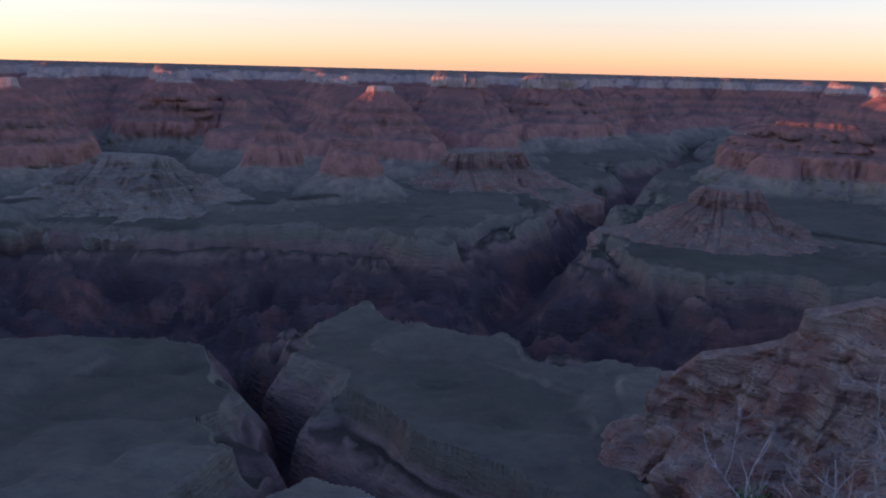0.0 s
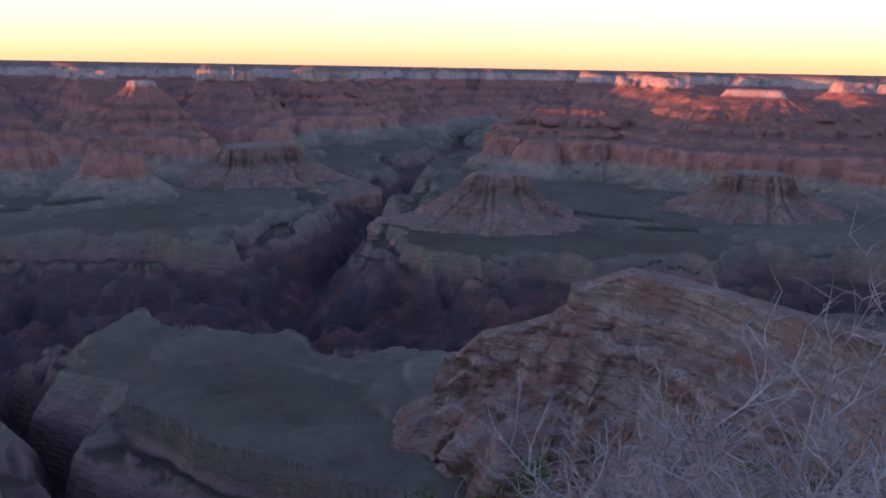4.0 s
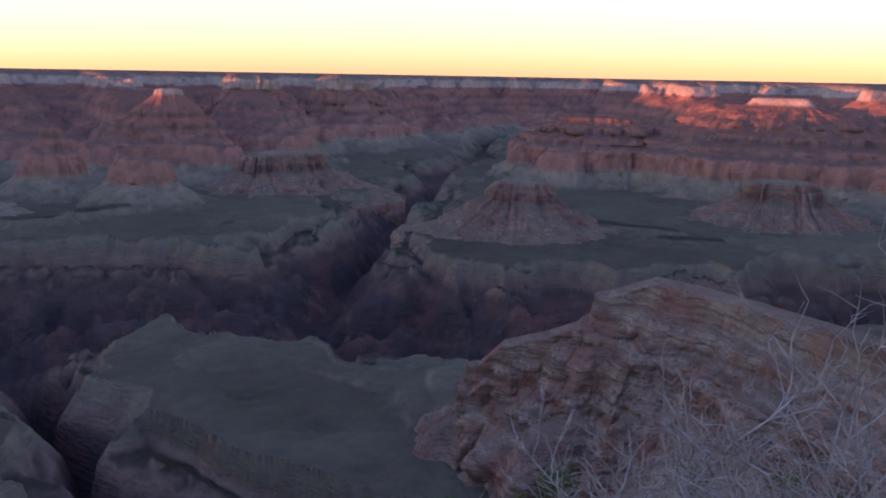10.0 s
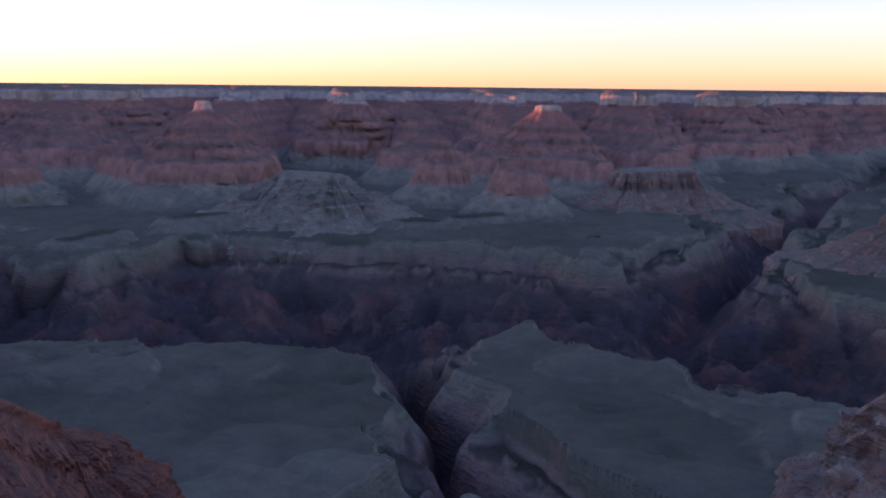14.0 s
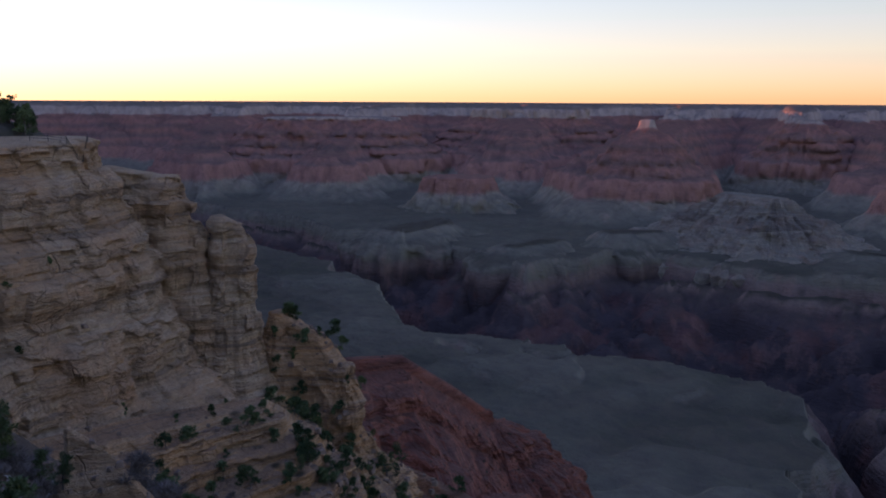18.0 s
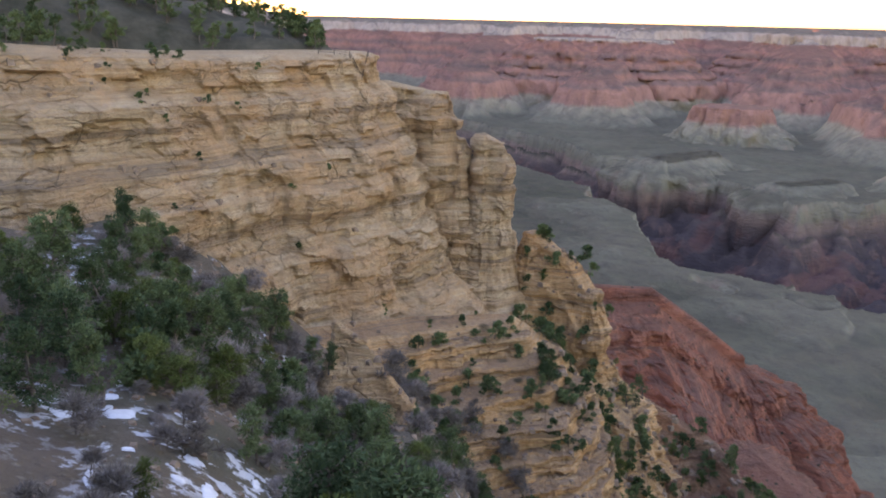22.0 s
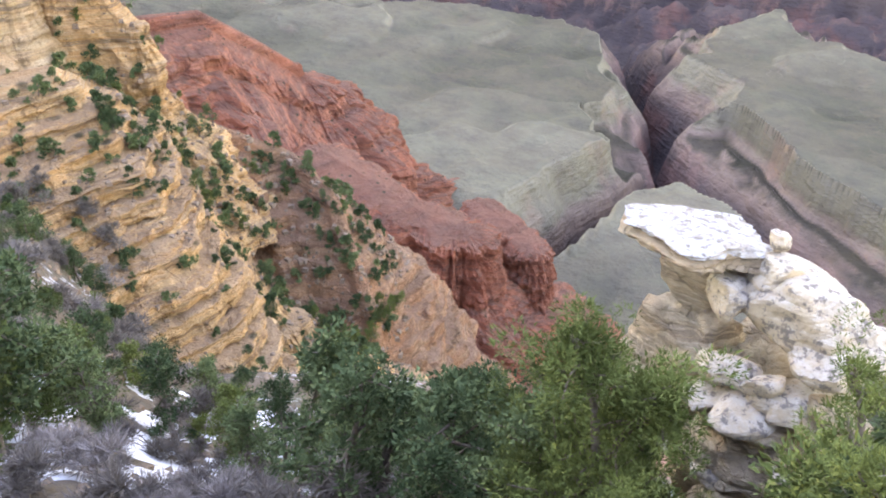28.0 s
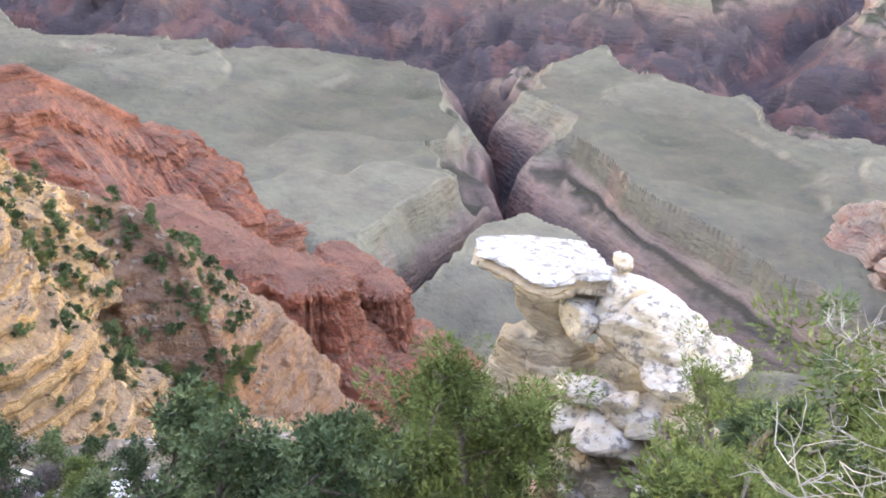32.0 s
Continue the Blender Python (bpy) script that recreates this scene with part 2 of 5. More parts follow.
STRATA = strata_material()
CREAM = rock_material("cream_limestone", (0.62, 0.48, 0.31), (0.55, 0.38, 0.21), (0.25, 0.19, 0.13), 0.30, 0.40, 1.0, (0.55, 0.33, 0.16), 1.6, stripe=0.4)
TAN = rock_material("tan_sandstone", (0.60, 0.42, 0.23), (0.56, 0.31, 0.125), (0.18, 0.135, 0.095), 0.62, 0.45, 0.8, (0.58, 0.32, 0.13), 1.2, 0.6, soil=(0.28, 0.19, 0.12), scrub=0.8, stripe=0.4)
RED = rock_material("red_sandstone", (0.42, 0.195, 0.125), (0.36, 0.135, 0.080), (0.15, 0.080, 0.062), 0.14, 0.45, 2.2, (0.40, 0.14, 0.078), soil=(0.15, 0.085, 0.062), scrub=0.9, rest=(0.62, 0.84))
SHALE = rock_material("rusty_shale", (0.38, 0.25, 0.16), (0.31, 0.165, 0.095), (0.14, 0.095, 0.07), 0.25, 0.45, 1.0, (0.37, 0.175, 0.085), soil=(0.21, 0.13, 0.085), scrub=0.7, stripe=0.25, rest=(0.6, 0.86))
PALE = rock_material("pale_caprock", (0.46, 0.385, 0.295), (0.29, 0.20, 0.145), (0.15, 0.11, 0.09), 0.16, 0.40, 2.4, (0.33, 0.145, 0.095), soil=(0.20, 0.16, 0.12), scrub=0.7, stripe=0.25)
GREY_GREEN = rock_material("grey_green_shale", (0.38, 0.335, 0.245), (0.30, 0.26, 0.185), (0.15, 0.125, 0.10), 0.10, 0.35, 4.0, (0.33, 0.24, 0.17), soil=(0.19, 0.172, 0.122), stripe=0.25)
BANDED = rock_material("banded_red_and_grey", (0.45, 0.32, 0.245), (0.38, 0.235, 0.17), (0.22, 0.155, 0.125), 0.10, 0.35, 4.0, (0.37, 0.20, 0.145), soil=(0.165, 0.155, 0.106), stripe=0.3, rest=(0.55, 0.80))
SLOPE = slope_material()
WHITE = rock_material("white_limestone", (0.56, 0.48, 0.37), (0.50, 0.40, 0.28), (0.24, 0.195, 0.145), 0.9, 0.35, 0.35, (0.50, 0.35, 0.20))
SNOW = plain_material("old_snow", (0.42, 0.43, 0.45), (0.58, 0.59, 0.61), 1.5, 0.6, 0.5, 0.08)
NEEDLE = plain_material("juniper_foliage", (0.044, 0.062, 0.017), (0.115, 0.142, 0.040), 1.1, 0.7, 0.2, 0.02, 0.5)
NEEDLE_DARK = plain_material("pinyon_foliage", (0.037, 0.060, 0.026), (0.112, 0.148, 0.062), 1.1, 0.7, 0.2, 0.02, 0.5)
BARK = plain_material("grey_bark", (0.07, 0.055, 0.045), (0.17, 0.145, 0.12), 6.0, 0.9, 0.6, 0.02)
TWIG = plain_material("dry_twig", (0.13, 0.116, 0.102), (0.37, 0.335, 0.30), 8.0, 0.9, 0.4, 0.004)
SAGE = plain_material("grey_brush", (0.11, 0.095, 0.08), (0.25, 0.22, 0.20), 5.0, 0.95, 0.4, 0.02, 0.4)
WATER = plain_material("silty_river", (0.10, 0.12, 0.10), (0.16, 0.17, 0.14), 0.05, 0.12, 0.2, 0.3)
FOREST = plain_material("wooded_ground", (0.030, 0.032, 0.020), (0.085, 0.075, 0.055), 0.3, 0.95, 0.6, 0.3)
STEEL = plain_material("dark_steel", (0.05, 0.045, 0.04), (0.08, 0.07, 0.06), 5.0, 0.6)


# ---- numbers for uneven ground ----
def lattice(ix, iy, iz, seed):
    n = (np.asarray(ix) * 73856093) ^ (iy * 19349663) ^ (iz * 83492791) ^ (seed * 2654435)
    n = ((n ^ (n >> 13)) & 0x3FFFFFFF) * 1274126177 & 0x7FFFFFFF
    n = (n ^ (n >> 16)) & 0xFFFF
    return n / 32767.5 - 1.0


def value_noise(x, y, z=0.0, seed=0):
    """Smooth noise from -1 to 1 on arrays."""
    x, y, z = np.broadcast_arrays(np.asarray(x, float), np.asarray(y, float), np.asarray(z, float))
    ix, iy, iz = (np.floor(v).astype(np.int64) for v in (x, y, z))
    fx, fy, fz = x - ix, y - iy, z - iz
    fx, fy, fz = (v * v * v * (v * (v * 6 - 15) + 10) for v in (fx, fy, fz))
    out = 0.0
    for a in (0, 1):
        for b in (0, 1):
            for c in (0, 1):
                w = (fx if a else 1 - fx) * (fy if b else 1 - fy) * (fz if c else 1 - fz)
                out = out + w * lattice(ix + a, iy + b, iz + c, seed)
    return out


def fractal(x, y, z=0.0, octaves=4, seed=0, gain=0.5):
    out, amp, total = 0.0, 1.0, 0.0
    for i in range(octaves):
        out = out + amp * value_noise(x * 2**i, y * 2**i, np.asarray(z) * 2**i, seed + 17 * i)
        total, amp = total + amp, amp * gain
    return out / total


def ridged(x, y, octaves=4, seed=0):
    """0 on valley lines, 1 on broad tops."""
    out, amp, total = 0.0, 1.0, 0.0
    for i in range(octaves):
        out = out + amp * np.abs(value_noise(x * 2**i, y * 2**i, 0.0, seed + 13 * i))
        total, amp = total + amp, amp * 0.55
    return np.clip(out / total * 2.0, 0, 1)


def sheet(name, verts, mat, closed=False, smooth=True, parent=None):
    """A grid of rows x columns of points as one mesh."""
    n, m = verts.shape[:2]
    i = np.arange(n * m).reshape(n, m)
    j = np.roll(i, -1, axis=1) if closed else i[:, 1:]
    k = i if closed else i[:, :-1]
    quads = np.stack([k[:-1], j[:-1], j[1:], k[1:]], axis=-1).reshape(-1, 4)
    me = bpy.data.meshes.new(name)
    me.vertices.add(n * m)
    me.vertices.foreach_set("co", np.ascontiguousarray(verts, dtype=np.float32).ravel())
    me.loops.add(quads.size)
    me.loops.foreach_set("vertex_index", quads.astype(np.int32).ravel())
    me.polygons.add(len(quads))
    me.polygons.foreach_set("loop_start", np.arange(0, quads.size, 4, dtype=np.int32))
    me.polygons.foreach_set("use_smooth", np.full(len(quads), smooth))
    me.materials.append(mat)
    me.update(calc_edges=True)
    ob = new(name, me)
    ob.parent = parent
    return ob


# ---- the great form of the canyon ----
# How far out from the gorge a bed crops out (0 the bench above the gorge, 1 the rim), and its height.
BED_T = np.array([-0.2, 0.0, 0.2, 0.36, 0.485, 0.498, 0.508, 0.525, 0.58, 0.59, 0.64, 0.65, 0.70, 0.71, 0.76, 0.85, 0.868, 0.94, 0.955, 1.0, 1.6])
BED_Z = np.array([-300, -297, -287, -262, -228, -206, -203, -186, -176, -164, -152, -136, -124, -108, -96, -70, -38, -18, -3, 0, 3])


def bed_height(t):
    return np.interp(t, BED_T, BED_Z)


def bed_reach(z):
    return np.interp(z, BED_Z, BED_T)


def gap_to_line(x, y, line):
    """Distance to a broken line of (az, d, half width) and the half width at the nearest place."""
    best = np.full(np.shape(x), 1e9)
    wide = np.zeros(np.shape(x))
    pts = [(*at(a, d)[:2], w) for a, d, w in line]
    for (x0, y0, w0), (x1, y1, w1) in zip(pts, pts[1:]):
        dx, dy = x1 - x0, y1 - y0
        s = np.clip(((x - x0) * dx + (y - y0) * dy) / (dx * dx + dy * dy), 0, 1)
        r = np.hypot(x - x0 - s * dx, y - y0 - s * dy)
        near = r < best
        best = np.where(near, r, best)
        wide = np.where(near, w0 + s * (w1 - w0), wide)
    return best, wide


RIVER = [(62, 2300, 150), (50, 1700, 150), (43, 1330, 150), (36, 1160, 160), (27, 1110, 150), (20, 1190, 190), (13, 1130, 170), (6, 1110, 165),
         (-2, 1090, 190), (-9, 1060, 195), (-16, 1050, 180), (-24, 1110, 150), (-34, 1180, 110), (-48, 1300, 100), (-70, 1500, 100)]
SIDE_NORTH = [(-4, 1200, 130), (-6.5, 1420, 130), (-9.4, 1650, 130), (-9.6, 1900, 150), (-12.6, 2200, 170), (-13, 2600, 200), (-16, 3000, 220), (-16.3, 3500, 230), (-18.5, 4000, 180)]
CREEK = [(14, 1120, 120), (15, 1000, 95), (12.4, 880, 78), (12.8, 800, 62), (10.4, 740, 52), (11, 680, 47), (9.2, 640, 43), (10.8, 575, 40), (14.5, 520, 36), (19, 450, 32)]
WASH = [(9.2, 640, 56), (5, 580, 46), (0, 525, 38), (-6, 475, 36), (-14, 455, 34), (-26, 460, 28)]
# the inner gorge by bearing: where the bench ends on this side, and where it begins on the other
GORGE_AZ = [-75, -40, -30, -22, -16, -14, -9, -4.5, 0, 6, 16, 21, 27, 34, 40.6, 42, 44.5, 47, 62]
GORGE_NEAR = [1350, 1150, 1010, 930, 850, 830, 850, 915, 950, 960, 930, 950, 962, 970, 1050, 1140, 1320, 1450, 2000]
_FAR = {-75: 1700, -40: 1390, -30: 1300, -22: 1240, -16: 1230, -14: 1270, -9: 1420, -4.5: 1400, 0: 1360, 6: 1345, 16: 1470, 21: 1560, 27: 1600, 34: 1290, 40.6: 1650, 42: 1760, 44.5: 1790, 47: 1800, 62: 2700}
GORGE_FAR = [_FAR[a] for a in GORGE_AZ]
# spurs of the north rim: bearing, distance, and the bed that their crest reaches
SPURS = [
    [(-3, 2400, 0.50), (-2, 2700, 0.70), (-1.2, 3200, 0.86), (0, 3900, 1.0)],
    [(4.5, 2350, 0.80), (6, 2800, 0.82), (7, 3300, 0.88), (8, 3900, 1.0)],
    [(12, 2350, 0.50), (12.5, 2750, 0.70), (14, 3300, 0.84), (14, 3900, 1.0)],
    [(17, 2950, 0.84), (17.5, 3900, 1.0)],
    [(26.5, 2250, 0.80), (26, 2800, 0.74), (24, 3400, 0.86), (23, 3900, 1.0)],
    [(29, 1950, 0.45), (30, 2300, 0.60)],
    [(-7, 3250, 0.88), (-8, 3900, 1.0)],
    [(-21, 2150, 0.52), (-26, 2450, 0.64), (-34, 2450, 0.72), (-31, 3000, 0.80), (-28, 3600, 0.95)],
    [(-44, 2150, 0.54), (-42, 2700, 0.70), (-40, 3400, 0.92)],
    [(-52, 2400, 0.62), (-50, 3000, 0.80), (-48, 3700, 1.0)],
    [(35, 2600, 0.66), (34.5, 3200, 0.86), (33, 3900, 1.0)],
    [(47, 2450, 0.60), (46, 3000, 0.80), (42, 3800, 1.0)],
    [(56, 2600, 0.62), (54, 3300, 0.82), (52, 3900, 1.0)]]

# The wall under the viewpoint: heights by bearing and distance.
NEAR_D = [0, 2, 6, 15, 30, 60, 90, 130, 200, 300, 420, 540]
NEAR_AZ = [-80, -45, -12, 12, 30, 45, 60, 80, 100, 140]
NEAR_Z = [
    [-1.6, -1.9, -4.5, -12, -26, -54, -72, -94, -130, -190, -250, -297],
    [-1.6, -2.1, -5.5, -13.5, -30, -62, -88, -120, -180, -250, -290, -297],
    [-1.6, -3.0, -10, -18.5, -31, -66, -97, -135, -200, -270, -297, -297],
    [-1.6, -3.0, -10, -18.5, -31, -64, -94, -133, -200, -275, -297, -297],
    [-1.6, -3.0, -10, -20, -33, -55, -81, -118, -190, -260, -290, -297],
    [-1.6, -2.8, -9, -19, -31, -52, -74, -96, -165, -240, -285, -297],
    [-1.6, -2.2, -6.5, -16, -26, -36, -43, -52, -80, -160, -240, -290],
    [-1.6, -1.9, -5, -12, -20, -24, -20, -24, -10, 3, 3, -10],
    [-1.6, -1.8, -3.5, -9, -14, -15, -14, -12, 0, 7, 8, 8],
    [-1.6, -1.6, -1.8, -2, -2, -2, -1, 0, 3, 6, 9, 10]]


def near_wall(az, d):
    ai = np.clip(np.interp(az, NEAR_AZ, np.arange(len(NEAR_AZ))), 0, len(NEAR_AZ) - 1.001)
    di = np.clip(np.interp(d, NEAR_D, np.arange(len(NEAR_D))), 0, len(NEAR_D) - 1.001)
    a, b = ai.astype(int), di.astype(int)
    u, v = ai - a, di - b
    u = u * u * (3 - 2 * u)
    t = np.array(NEAR_Z)
    return (t[a, b] * (1 - u) + t[a + 1, b] * u) * (1 - v) + (t[a, b + 1] * (1 - u) + t[a + 1, b + 1] * u) * v


def ground_height(az, d):
    """The one ground: the slope below the viewpoint, the benches, the gorge and the far country up to the north rim."""
    az, d = np.broadcast_arrays(np.asarray(az, float), np.asarray(d, float))
    x, y = -d * np.sin(np.radians(az)), d * np.cos(np.radians(az))
    near = near_wall(az, d) + np.clip(d / 120, 0.0, 1) ** 1.1 * 7 * fractal(x / 45, y / 45, 0, 5, 81)
    if np.max(d) < 150:
        return near
    near = near + np.clip((d - 150) / 200, 0, 1) * 34 * (ridged(x / 130, y / 130, 4, 91) - 0.55)
    if np.max(d) < 350:
        return near
    # far country: spurs run out from the rim between deep bays
    warp = 0.55 * fractal(x / 300, y / 300, 0, 3, 23)
    notch = ridged(x / 210, y / 210, 5, 5) - 0.5
    fine = fractal(x / 45, y / 45, 0, 3, 29)
    t = np.interp(d, [0, 1500, 2000, 2600, 3300, 3800], [0.0, 0.0, 0.03, 0.12, 0.24, 0.32])
    t = t + np.clip((d - 1550) / 500, 0, 1) * (0.10 * notch + 0.10 * warp)
    edge = d + 620 * (ridged(x / 1000 + 3.1, y / 1000, 4, 7) - 0.45) + 120 * notch
    t = np.maximum(t, np.interp(edge, [3300, 3700, 3900, 4200], [0.30, 0.50, 0.80, 1.02]) + 0.02 * fine)
    for line in SPURS:
        r, top = gap_to_line(x, y, line)
        r = np.clip(r * (1 + warp) - 70 * notch - 14 * fine - 20, 0, None)
        t = np.maximum(t, top + 0.03 * fine - r / 520)
    t = np.where(d > 4250, np.maximum(t, 1.0), t)
    t = np.minimum(t, np.interp(d, [0, 1900, 2500, 3300, 4000, 4250], [0.3, 0.42, 0.78, 0.97, 1.0, 1.2]))
    z = bed_height(t) + 3.5 * fractal(x / 60, y / 60, 0, 5, 21)
    z = z + np.clip((d - 3900) / 400, 0, 1) * (np.interp(az, [-50, -29, -16, 3, 21, 42, 60], [16, 0, -4, 14, 20, 26, 10]) + 5 * value_noise(az / 5, 0.0, 0.0, 3))
    # benches roll a little, and their washes
    bench = np.clip((1750 - d) / 250, 0, 1)
    z = z + bench * (6 * fractal(x / 260, y / 260, 0, 4, 31) - 7 * np.clip(0.35 - ridged(x / 170, y / 170, 4, 41), 0, 1) * 2)
    step = fractal(x / 230 + 5, y / 230, 0, 4, 43)
    z = z + bench * (7 * np.clip((step - 0.08) * 12, 0, 1) + 5 * np.clip((step + 0.2) * 12, 0, 1) - 6)
    # the inner gorge: a cliff at either edge of the benches, then rugged slopes to the river
    jag = 150 * (0.42 - ridged(x / 230, y / 230, 3, 51)) + 16 * fractal(x / 55, y / 55, 0, 2, 61)
    near_edge = np.interp(az, GORGE_AZ, GORGE_NEAR) + jag
    far_edge = np.interp(az, GORGE_AZ, GORGE_FAR) - jag
    river = np.interp(az, [a for a, _, _ in RIVER[::-1]], [q for _, q, _ in RIVER[::-1]])
    u = np.where(d < river, (d - near_edge) / np.maximum(river - near_edge, 40), (far_edge - d) / np.maximum(far_edge - river, 40))
    run = np.where(d < river, river - near_edge, far_edge - river)
    ribs = 0.9 * (ridged(x / 190, y / 190, 5, 71) - 0.42) + 0.35 * (ridged(x / 60, y / 60, 4, 77) - 0.4) + 0.12 * fractal(x / 22, y / 22, 0, 3, 73)
    lip = np.clip(24 / np.maximum(run, 60), 0.02, 0.3)
    q = np.clip(u, 0, 1)
    wall = np.where(q < lip, -300 - 22 * q / lip, -322 - 106 * (q - lip) / (1 - lip))
    wall = wall + 62 * ribs * np.clip((q - lip) * 6, 0, 1) * np.clip((1 - q) * 3.5, 0, 1)
    z = np.where(u > 0, np.minimum(z, np.minimum(wall, -300)), np.minimum(z, -300 - 1.1 * u * np.maximum(run, 40)))
    # its side canyons
    wig = 1 + 0.5 * fractal(x / 190, y / 190, 0, 3, 51) + 0.4 * fractal(x / 60, y / 60, 0, 3, 61)
    sag = fractal(x / 280, y / 280, 0, 2, 75)
    for line, floor in ((CREEK, -398), (WASH, -335), (SIDE_NORTH, -400)):
        r, w = gap_to_line(x, y, line)
        q = (r / (w * np.clip(wig, 0.45, 2.0))) ** (1 + 0.5 * sag)
        rib = 52 * np.clip(w / 120, 0.3, 1) * ribs * np.clip(q * 2, 0, 1) * np.clip((1.05 - q) * 5, 0, 1)
        rise = np.interp(q, [0, 0.08, 0.36, 0.66, 1.0, 1.12, 1.25], [0, 0, 0.42, 0.58, 1.0, 1.2, 9.0])
        if line is SIDE_NORTH:
            rise = np.interp(q, [0, 0.06, 0.5, 0.90, 0.97, 1.0, 1.5, 2.3, 2.6], [0, 0, 0.50, 0.82, 0.86, 1.0, 1.6, 2.6, 9.0])
        fall = -300 - floor
        cut = floor + fall * rise + np.where(q < 0.9, rib * np.clip((0.9 - q) * 5, 0, 1), 0)
        if line is CREEK:
            cut = cut + np.interp(d, [450, 640, 900, 1100], [62, 40, 12, 0])
        if line is SIDE_NORTH:
            cut = cut + np.interp(d, [1250, 1700, 3000, 4000], [0, 30, 80, 130])
        z = np.minimum(z, cut)
    s = np.clip((d - 350) / 100, 0, 1)
    west = np.clip((az - 72) / 16, 0, 1)
    s = s * (1 - west)
    z = near * (1 - s) + np.maximum(z, np.where(d < 440, np.minimum(near, -310), -999)) * s
    # the south rim runs west and closes the place behind the viewpoint; its unseen far west is raised to block the sun
    back = np.where(az > 20, np.clip((az - 67) / 5, 0, 1) * np.clip((d - 500) / 500, 0, 1), np.clip((-az - 56) / 20, 0, 1))
    # heights beyond the hill are added, out of sight, to shade the near canyon
    rim = np.interp(d, [0, 600, 1500, 3500, 4900], [-2, 2, 14, 44, 56]) + 2 * fractal(x / 300, y / 300, 0, 3, 99)
    return np.where(d > 420, z * (1 - back) + np.maximum(z, rim) * back, z)


def build_ground():
    az = np.concatenate([np.arange(-58, 88, 0.185), np.arange(88, 300, 3.0)])
    d = np.concatenate([[0.0], np.geomspace(1.2, 480, 170), np.geomspace(484, 2300, 300), np.geomspace(2312, 4300, 130), np.geomspace(4330, 4900, 12)])
    A, D = np.meshgrid(az, d)
    fold = (A + 180) % 360 - 180
    cuts = [0, *np.searchsorted(d, [150, 350]), len(d)]
    Z = np.concatenate([ground_height(fold[i:j], D[i:j]) for i, j in zip(cuts, cuts[1:])])
    V = np.stack([-D * np.sin(np.radians(A)), D * np.cos(np.radians(A)), Z], axis=-1)
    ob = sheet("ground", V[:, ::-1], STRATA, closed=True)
    ob.data.materials.append(SLOPE)
    # soil on the slope below the viewpoint, bare beds elsewhere
    n = len(az)
    near = (np.arange(len(d) - 1) < np.searchsorted(d, 170)).astype(np.int32)
    ob.data.polygons.foreach_set("material_index", np.repeat(near, n))
    return tagged(ob, "layered red and grey canyon floor with benches and gorge", "ground", kind="structure")


build_ground()


def build_river():
    pts = [Vector(at(a, d, -428.5)) for a, d, _ in RIVER if 4 < a < 30]
    V = np.zeros((2, len(pts), 3))
    for i, p in enumerate(pts):
        way = (pts[min(i + 1, len(pts) - 1)] - pts[max(i - 1, 0)]).normalized()
        side = Vector((-way.y, way.x, 0)) * 9
        V[0, i], V[1, i] = p + side, p - side
    return tagged(sheet("river", V, WATER), "muddy green river at the bottom of the gorge", "river", kind="structure")


build_river()


